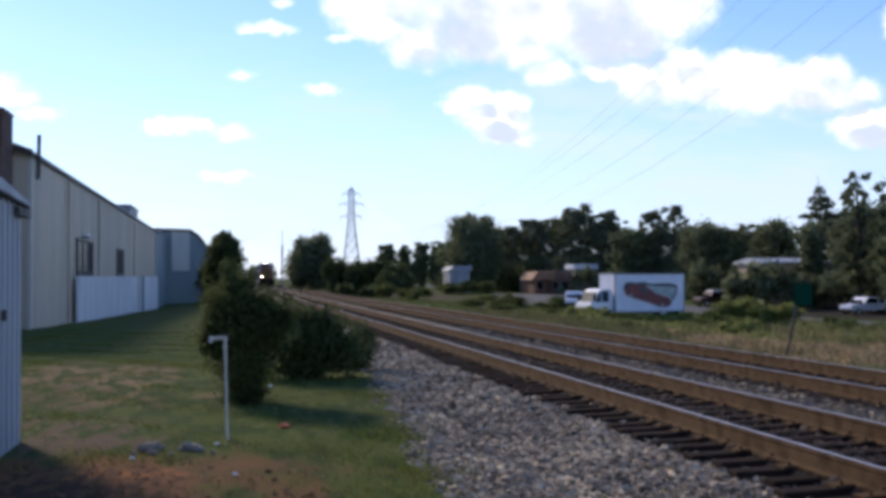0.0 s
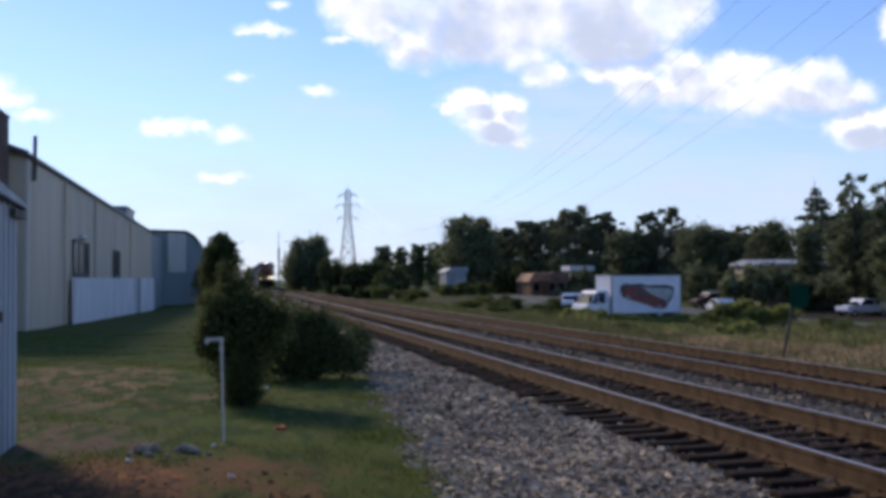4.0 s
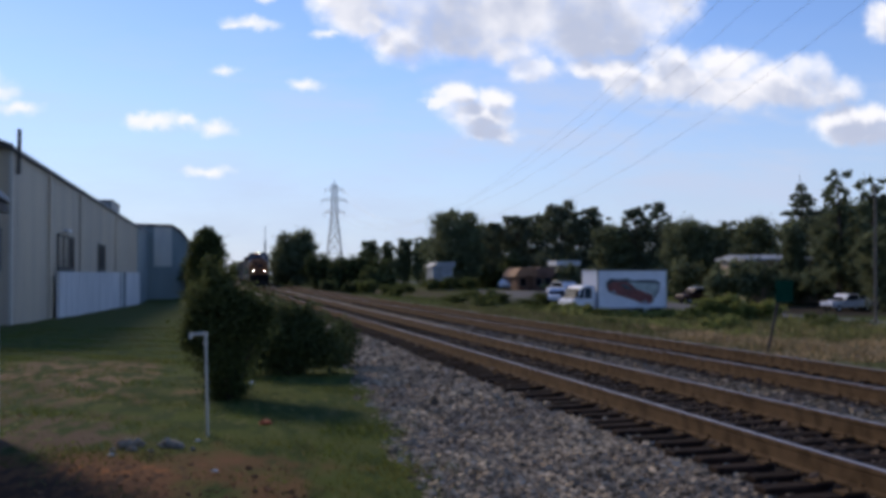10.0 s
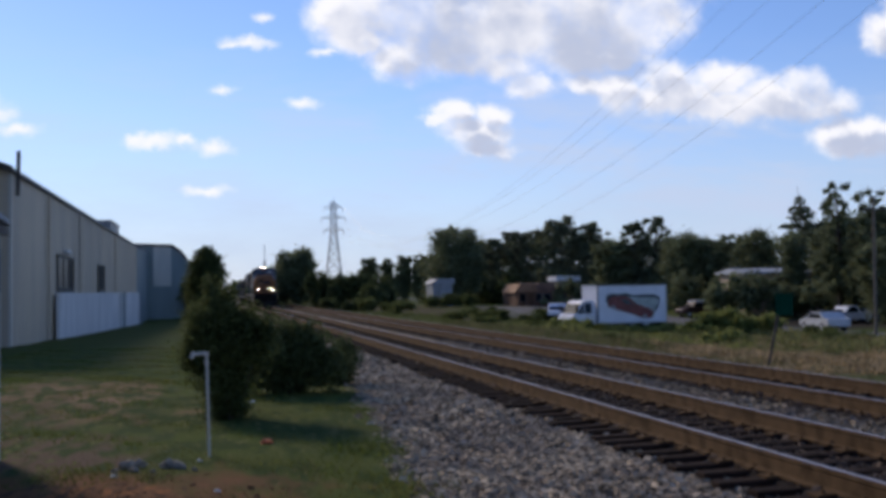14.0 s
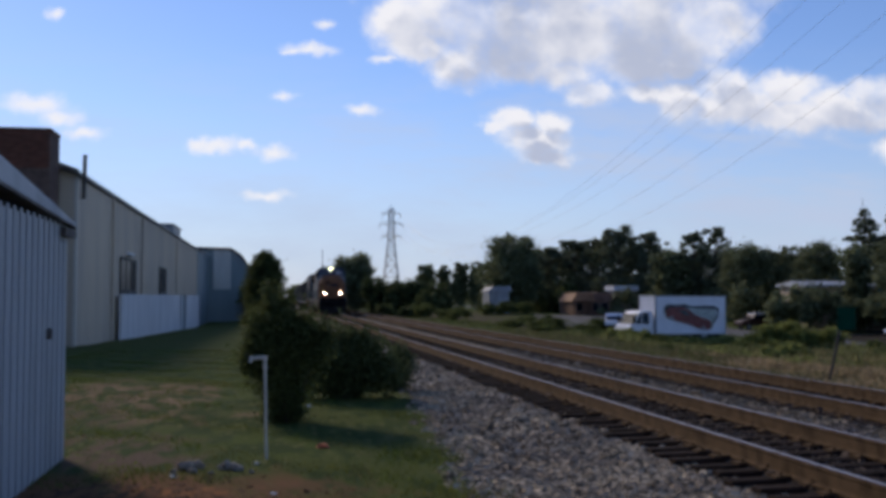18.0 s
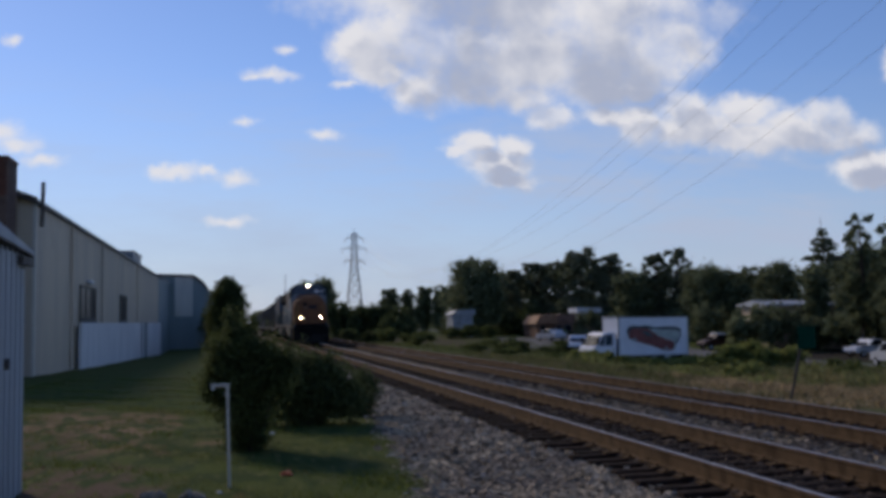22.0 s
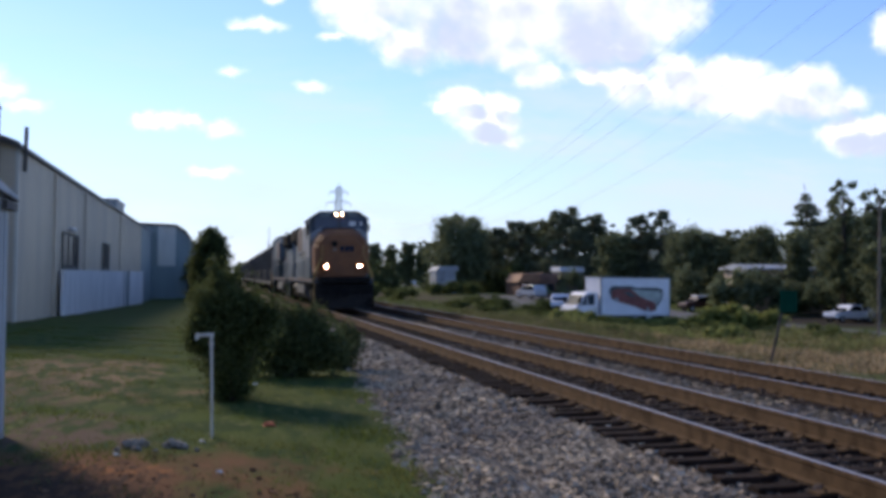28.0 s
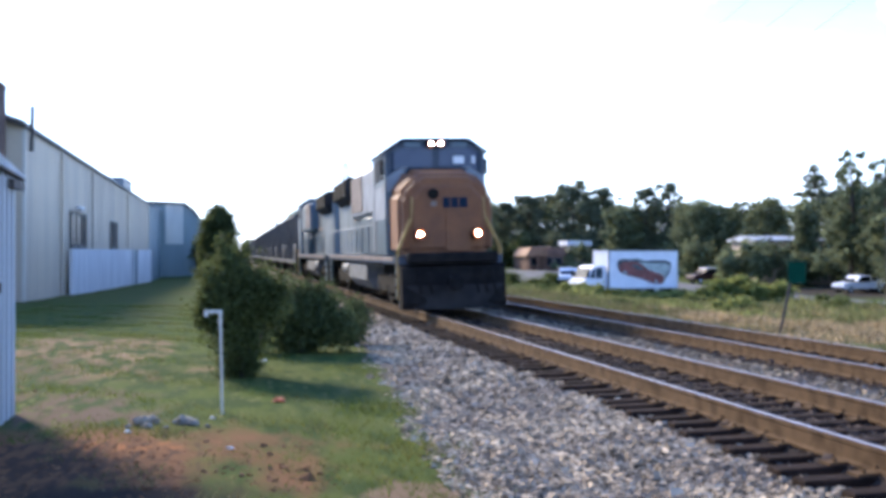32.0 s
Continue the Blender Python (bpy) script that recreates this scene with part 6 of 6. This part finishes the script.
def make_car(name, label, paint, kind, m):
    ob = thing(name, label, "car" if kind != "pickup" else "pickup truck", m)
    if kind == "pickup":
        L, out = 5.4, [(0, 0.45), (0, 1.0), (1.5, 1.1), (2.1, 1.75), (3.3, 1.75), (3.5, 1.15), (5.4, 1.15), (5.4, 0.45)]
        gl = [(1.75, 1.15), (2.2, 1.66), (3.2, 1.66), (3.32, 1.15)]
    elif kind == "suv":
        L, out = 4.7, [(0, 0.45), (0, 0.95), (1.1, 1.1), (1.8, 1.75), (4.3, 1.75), (4.7, 1.1), (4.7, 0.45)]
        gl = [(1.45, 1.15), (1.95, 1.66), (4.2, 1.66), (4.45, 1.15)]
    else:
        L, out = 4.6, [(0, 0.4), (0, 0.8), (1.2, 0.95), (1.9, 1.42), (3.3, 1.42), (3.9, 1.0), (4.6, 0.95), (4.6, 0.4)]
        gl = [(1.45, 0.98), (2.0, 1.35), (3.2, 1.35), (3.65, 0.98)]
    W = 1.8
    bm = prism(bmesh.new(), out, "y", -W / 2, W / 2)
    bmesh.ops.bevel(bm, geom=bm.edges[:], offset=0.05, segments=1, affect="EDGES")
    part("body", bm, paint, ob)
    for s in (-1, 1):
        part("side_glass", prism(bmesh.new(), gl, "y", s * (W / 2 + 0.004) - 0.006, s * (W / 2 + 0.004) + 0.006), M["dark_glass"], ob)
        for x in (0.85, L - 0.95):
            wheel(ob, x, s * (W / 2 - 0.09), 0.34)
    part("bumper", boxes((-0.06, -W / 2 + 0.05, 0.4, 0.02, W / 2 - 0.05, 0.6), bevel=0.02), M["soot"], ob)
    part("windscreen", boxes((gl[0][0] - 0.32, -W / 2 + 0.15, 1.05, gl[0][0] - 0.26, W / 2 - 0.15, 1.45), bevel=0.02), M["dark_glass"], ob)
    return ob


make_car("pickup_truck", "white pickup truck parked under the trees", M["truck_white"], "pickup", pose(58.9, 97.5, ground_z(58.4, 97.5) - 0.05, 0, 0, 12))
make_car("parked_car", "silver car parked under the trees behind the white pickup", M["silver"], "sedan", pose(63.4, 100.4, ground_z(61.2, 99.6) - 0.05, 0, 0, 14))
make_car("parked_car", "dark car parked beside the pickup trucks", M["car_dark"], "suv", pose(64.4, 97, ground_z(64.4, 97) - 0.05, 0, 0, 35))
make_car("van", "white car parked behind the box truck", M["truck_white"], "suv", pose(35.0, 109, ground_z(35, 109), 0, 0, 70))
M["maroon"] = material("dark_maroon_paint", (0.05, 0.016, 0.014), 0.5, vary=0.1, bump=0.02)
shaded = make_car("parked_car", "dark maroon car with a pale roof parked beyond the box truck", M["maroon"], "suv", pose(52.6, 118, ground_z(53, 118), 0, 0, 8))
part("roof_panel", boxes((1.7, -0.84, 1.735, 4.35, 0.84, 1.86), bevel=0.05), M["truck_white"], shaded, "pale roof")

# the road and the lot
verts, faces = [], []
ys = [-60 + 12 * i for i in range(50)]
for y in ys:
    x = 46 + 0.072 * (y - 84)
    verts += [(x - 4, y, ground_z(x - 4, y) + 0.06), (x, y, ground_z(x, y) + 0.1), (x + 4, y, ground_z(x + 4, y) + 0.06)]
for j in range(len(ys) - 1):
    for i in range(2):
        faces.append((3 * j + i, 3 * j + i + 1, 3 * j + i + 4, 3 * j + i + 3))
thing("road", "grey asphalt road beyond the tracks", "road", kind="structure", data=mesh_of("road", verts, faces, M["asphalt"]))


def make_small_building(name, label, x, y, w, d, h, wall):
    g = ground_z(x, y)
    ob = thing(name, label, "building", pose(x, y, g))
    part("wall", boxes((0, 0, -0.3, w, 0.25, h)), wall, ob)
    part("side_wall", boxes((0, 0.25, -0.3, 0.25, d, h)), wall, ob)
    part("side_wall", boxes((w - 0.25, 0.25, -0.3, w, d, h)), wall, ob)
    part("rear_wall", boxes((0.25, d - 0.25, -0.3, w - 0.25, d, h)), wall, ob)
    return ob, w, d, h


lot = [(31, 118), (40, 112), (48, 128), (47, 149), (36, 149)]
thing("parking_lot", "pale grey asphalt lot before the low shop", "parking lot", kind="structure", data=mesh_of("parking_lot", [(x, y, ground_z(x, y) + 0.12) for x, y in lot], [tuple(range(5))], M["asphalt"]))


ob, w, d, h = make_small_building("shop_building", "tan and terracotta low building with a sloped awning roof", 42.2, 150, 5.4, 7, 2.1, M["terracotta"])
part("roof", prism(bmesh.new(), [(2.6, 2.05), (2.9, 3.1), (3.6, 3.3), (w + 0.1, 3.15), (w + 0.3, 2.05)], "y", -0.3, d + 0.3), M["brown_roof"], ob, "brown shingled roof")
part("awning", prism(bmesh.new(), [(-0.5, 1.95), (0.3, 3.15), (2.6, 3.25), (2.8, 2.0)], "y", -1.1, d - 1.0), M["awning"], ob, "sloped orange awning roof")
for x in (0.5, 2.6, 4.0):
    wn = part("window", boxes((x, -0.05, 0.6, x + 1.2, -0.005, 1.8)), M["frame_grey"], ob)
    part("pane", boxes((x + 0.08, -0.07, 0.68, x + 1.12, -0.052, 1.72)), M["dark_glass"], wn)
for x in (0.0, 1.2, 2.4):
    part("pillar", boxes((x, -0.95, -0.3, x + 0.25, -0.6, 2.05)), M["terracotta"], ob)
ob, w, d, h = make_small_building("outbuilding", "small pale grey building with a low roof", 32.2, 160, 3.0, 5, 3.4, M["roof_grey"])
part("roof", prism(bmesh.new(), [(-0.3, 3.3), (0.6, 4.0), (w + 0.3, 4.1), (w + 0.3, 3.3)], "y", -0.3, d + 0.3), M["pale_wall"], ob)
part("door", boxes((1.3, -0.05, -0.1, 2.8, -0.005, 3.1)), M["pale_wall"], ob, "pale roller door")
# the trees' shade on the trailer walls is put into their dark grey
ob, w, d, h = make_small_building("trailer", "long white metal-roofed trailer behind the shop", 50.3, 156, 3.2, 4, 3.7, M["frame_grey"])
part("roof", boxes((-0.3, -0.4, 3.7, w + 0.3, d, 4.45)), M["truck_white"], ob, "white roof")
ob, w, d, h = make_small_building("long_house", "long pale house among the trees with a light metal roof", 61.0, 118, 10.8, 6.5, 3.0 - ground_z(65, 118), M["tan_wall"])
part("roof", prism(bmesh.new(), [(-0.6, h - 0.1), (-0.6, h + 0.12), (d / 2, h + 0.6), (d + 0.5, h + 0.12), (d + 0.5, h - 0.1)], "x", -0.5, w + 0.5), M["pale_roof"], ob, "pale metal roof")
for k in range(4):
    wn = part("window", boxes((1 + 2.5 * k, -0.05, h - 2.0, 2.3 + 2.5 * k, -0.005, h - 0.6)), M["frame_grey"], ob)
    part("pane", boxes((1.1 + 2.5 * k, -0.07, h - 1.9, 2.2 + 2.5 * k, -0.052, h - 0.7)), M["dark_glass"], wn)
part("chimney", boxes((8.0, 3.0, h + 0.4, 8.5, 3.5, h + 1.6)), M["white_panel"], ob)

# the leaning post with its sign
post = thing("track_sign", "leaning dark post with a green sign beside the track", "sign", pose(16.1, 29.9, ground_z(16.1, 29.9)))
part("post", rods(0.045, ((0, 0, -0.2), (0.5, 0, 2.0)), n=8), M["wood_post"], post)
part("sign_board", boxes((0.28, -0.06, 1.47, 0.85, -0.045, 2.12), bevel=0.006), M["sign_green"], post, "dull green sign board")


def make_tower():
    """The steel lattice power pylon on the skyline."""
    ob = thing("power_pylon", "grey steel lattice power pylon with three cross-arms", "pylon", pose(46.0, 420, -2))
    def half(z):
        return 3.9 - (3.9 - 1.15) * min(z / 26, 1) - 0.35 * max(z - 26, 0) / 13
    levels = [0, 6, 11, 15.5, 19.5, 23, 26, 29, 32, 35, 37.5]
    for sx, sy in ((-1, -1), (1, -1), (1, 1), (-1, 1)):
        bm = bmesh.new()
        for a, b in zip(levels, levels[1:]):
            rod(bm, (sx * half(a), sy * half(a), a), (sx * half(b), sy * half(b), b), 0.16, 0.14, 4)
        part("leg", bm, M["steel"], ob)
    for a, b in zip(levels, levels[1:]):
        bm = bmesh.new()
        for s in (-1, 1):
            for f in (0, 1):
                p = [(-half(a), s * half(a), a), (half(a), s * half(a), a), (-half(b), s * half(b), b), (half(b), s * half(b), b)]
                if f:
                    p = [(y, x, z) for x, y, z in p]
                rod(bm, p[0], p[3], 0.08, n=4)
                rod(bm, p[1], p[2], 0.08, n=4)
                rod(bm, p[2], p[3], 0.08, n=4)
        part("bracing", bm, M["steel"], ob)
    for z, w in ((26.5, 3.9), (31.2, 4.7), (35.2, 3.6)):
        bm = bmesh.new()
        for s in (-1, 1):
            for y in (-1, 1):
                rod(bm, (0.6 * s, 0.7 * y, z), (w * s, 0, z + 0.3), 0.09, 0.07, 4)
                rod(bm, (0.6 * s, 0.7 * y, z + 1.5), (w * s, 0, z + 0.3), 0.08, 0.06, 4)
            for k in (0.35, 0.7):
                rod(bm, (s * (0.6 + (w - 0.6) * k), 0.7 * (1 - k), z + 0.2 * k), (s * (0.6 + (w - 0.6) * k), 0.3 * (1 - k), z + 1.5 - 1.2 * k), 0.05, n=4)
        arm = part("cross_arm", bm, M["steel"], ob)
        for s in (-1, 1):
            part("insulator", rods(0.1, ((w * s, 0, z + 0.25), (w * s, 0, z - 1.4)), n=6), M["steel"], arm)
    part("peak", rods(0.1, ((0, 0, 36.5), (0, 0, 39.2)), n=4), M["steel"], ob)
    return ob


make_tower()
for k, (dx, z0, y1, z1, y2, z2) in enumerate(((-3.9, 26.5, 222, 18.0, 127, 36.0), (-4.7, 29.5, 205, 19.0, 121, 34.7), (4.7, 29.5, 185, 21.4, 115, 33.4), (3.9, 26.5, 172, 18.5, 106, 30.2), (3.6, 33.5, 159, 16.2, 97, 27.8))):
    q = np.polyfit([420, y1, y2], [z0, z1, z2], 2)
    bm = bmesh.new()
    pts = [Vector((46 + 0.05 * (420 - y) + dx * (y - 60) / 360, y, float(np.polyval(q, y)))) for y in range(420, 55, -7)]
    for a, b in zip(pts, pts[1:]):
        rod(bm, a, b, 0.021, n=4)
    thing("power_line", "thin dark overhead power line", "cable", group="overhead power lines", data=finish(bm, "power_line", M["steel"]))
mast = thing("radio_mast", "thin grey mast on the skyline", "mast", pose(14.1, 300, -2))
part("shaft", rods(0.28, ((0, 0, 0), (0, 0, 12)), n=6), M["steel"], mast)
part("tip", rods(0.1, ((0, 0, 12), (0, 0, 16.3)), n=5), M["steel"], mast)
M["pole_wood"] = material("pole_wood", (0.2, 0.16, 0.12), 0.9, vary=0.25, scale=4)
pole = thing("utility_pole", "weathered wooden utility pole by the road", "pole", pose(43.5, 66, -1.75))
part("shaft", rods(0.11, ((0, 0, -0.3), (0.1, 0, 9.2)), n=10), M["pole_wood"], pole)
part("crossbar", boxes((-1.0, -0.06, 8.3, 1.2, 0.06, 8.45)), M["bark"], pole)

# ---- on the lawn ----
pipe = thing("standpipe", "thin white plastic standpipe with a bent top on the lawn", "pipe", pose(-0.03, 14.4, ground_z(-0.03, 14.4)))
g = ground_z(-0.03, 14.4)
part("upright", rods(0.018, ((0, 0, -0.1), (-0.03, 0, 1.3)), n=12), M["pvc"], pipe)
part("elbow", rods(0.028, ((-0.03, 0, 1.27), (-0.03, 0, 1.33)), ((-0.035, 0, 1.31), (-0.075, 0, 1.31)), n=10), M["pvc"], pipe)
part("arm", rods(0.021, ((-0.06, 0, 1.31), (-0.2, 0, 1.305)), n=10), M["pvc"], pipe)
part("spout", rods(0.027, ((-0.205, 0, 1.33), (-0.215, 0, 1.25)), n=10), M["pvc"], pipe)
part("collar", rods(0.027, ((-0.03, 0, 1.16), (-0.03, 0, 1.22)), n=12), M["pvc"], pipe)


def rock(name, label, cat, x, y, s, mat, seed, flat=0.75):
    bm = bmesh.new()
    bmesh.ops.create_icosphere(bm, subdivisions=2, radius=1)
    for v in bm.verts:
        k = 1 + 0.7 * noise.noise(v.co * 1.6 + Vector((seed * 3.7, 0, 0))) + 0.25 * noise.noise(v.co * 4 + Vector((0, seed, 0)))
        v.co = Vector((v.co.x * s * k, v.co.y * s * 0.7 * k, v.co.z * s * flat * k))
    ob = thing(name, label, cat, pose(x, y, ground_z(x, y) + s * flat * 0.5), data=finish(bm, name, mat))


M["rock"] = material("grey_rock", (0.36, 0.305, 0.24), 0.9, vary=0.3, scale=5, fine=30, bump=0.5)
M["litter"] = material("white_litter", (0.7, 0.7, 0.66), 0.7, vary=0.1)
M["orange"] = material("orange_paint_mark", (0.6, 0.13, 0.04), 0.6, vary=0.1)
for i, (x, y, s) in enumerate(((-0.98, 13.6, 0.1), (-0.86, 13.75, 0.08), (-0.9, 13.4, 0.05), (-0.5, 13.6, 0.1), (-0.38, 13.5, 0.07), (-0.44, 13.75, 0.06), (-1.12, 13.4, 0.04), (-0.68, 13.3, 0.035), (-0.2, 13.3, 0.035))):
    rock("rock", "rough grey rock on the bare clay", "rock", x, y, s, M["rock"], i)
for i, (x, y, s) in enumerate(((0.05, 11.75, 0.035), (0.75, 21.0, 0.05), (-0.15, 14.0, 0.04), (-1.1, 13.1, 0.04))):
    rock("litter", "small white scrap of litter on the grass", "litter", x, y, s, M["litter"], 10 + i, 0.5)
rock("marker_flag", "small orange marker lying on the lawn", "marker", 0.74, 15.4, 0.085, M["orange"], 20, 0.5)
MOVING_CARS = []
for t84, speed, lab, paint, kind in ((3.1, 21, "white car driving along the road", "truck_white", "sedan"), (6.2, 20, "white sport utility car driving along the road", "truck_white", "suv"), (14.5, 13.7, "silver car driving along the road", "silver", "sedan"), (18.6, 18, "white sedan driving along the road", "truck_white", "sedan"), (22.7, 20, "pale car driving along the road", "silver", "suv")):
    MOVING_CARS.append((make_car("car", lab, M[paint], kind, None), t84, speed))

# ---- bricks of the chimney ----
ob, x0, x1, y0, y1, top = CHIMNEY
brick = finish(boxes((-0.11, -0.06, -0.035, 0.11, 0.06, 0.035), bevel=0.006), "brick", M["brick_dark"])
n = 0
for r in range(30):
    z = top - 0.17 - 0.083 * r
    x = x0 + (0.12 if r % 2 else 0.24)
    while x < x1 - 0.05 and n < 290:
        b = part("brick", brick, None, ob)
        b.location = (x, y0 + 0.045, z)
        x += 0.233
        n += 1


def motions():
    times = [0, 4, 8, 12, 16, 20, 24, 28, 32]
    for vehicle, behind in TRAIN:
        # the lamps of the leading nose pass 30.8 m ahead of the camera at the end, at 6.3 m/s
        walk(vehicle, [(t, on_track(30.3 + 6.3 * (32 - t) + behind)) for t in times])
    # the wheels of both locomotives roll: 6.3 m/s on a radius of 0.53 m
    turning = [(k / 10, math.degrees(6.3 * k / 10 / 0.53) % 360) for k in range(321)]
    for axles, way in ((LEAD_AXLES, 1), (SECOND_AXLES, -1)):
        for axle in axles:
            p = axle.location.copy()
            walk(axle, [(t, pose(p.x, p.y, p.z, way * a)) for t, a in turning])
    # each car drives along the road and turns off round the shop
    bends = [(-30, 2.7, -516), (0, 45.7, 84), (1, 48.3, 104), (2.3, 46.0, 118), (3.8, 41.2, 130), (4.8, 40.0, 137), (5.8, 38.9, 141), (6.5, 39.2, 146), (6.9, 41.0, 153), (7.4, 45.0, 160), (9.0, 50.0, 178), (14, 62, 260), (44, 110, 860)]
    for car, t84, speed in MOVING_CARS:
        rows = []
        for k in range(65):
            tau = (k / 2 - t84) * speed / 20
            n = max(i for i in range(len(bends) - 1) if bends[i][0] <= tau)
            (a, xa, ya), (b, xb, yb) = bends[n], bends[n + 1]
            f = (tau - a) / (b - a)
            x, y = xa + (xb - xa) * f, ya + (yb - ya) * f
            heading = -90 - math.degrees(math.atan2(xb - xa, yb - ya))
            rows.append((k / 2, pose(x, y, ground_z(x, min(max(y, -60), 400)) + 0.09, 0, 0, heading)))
        walk(car, rows)


motions()
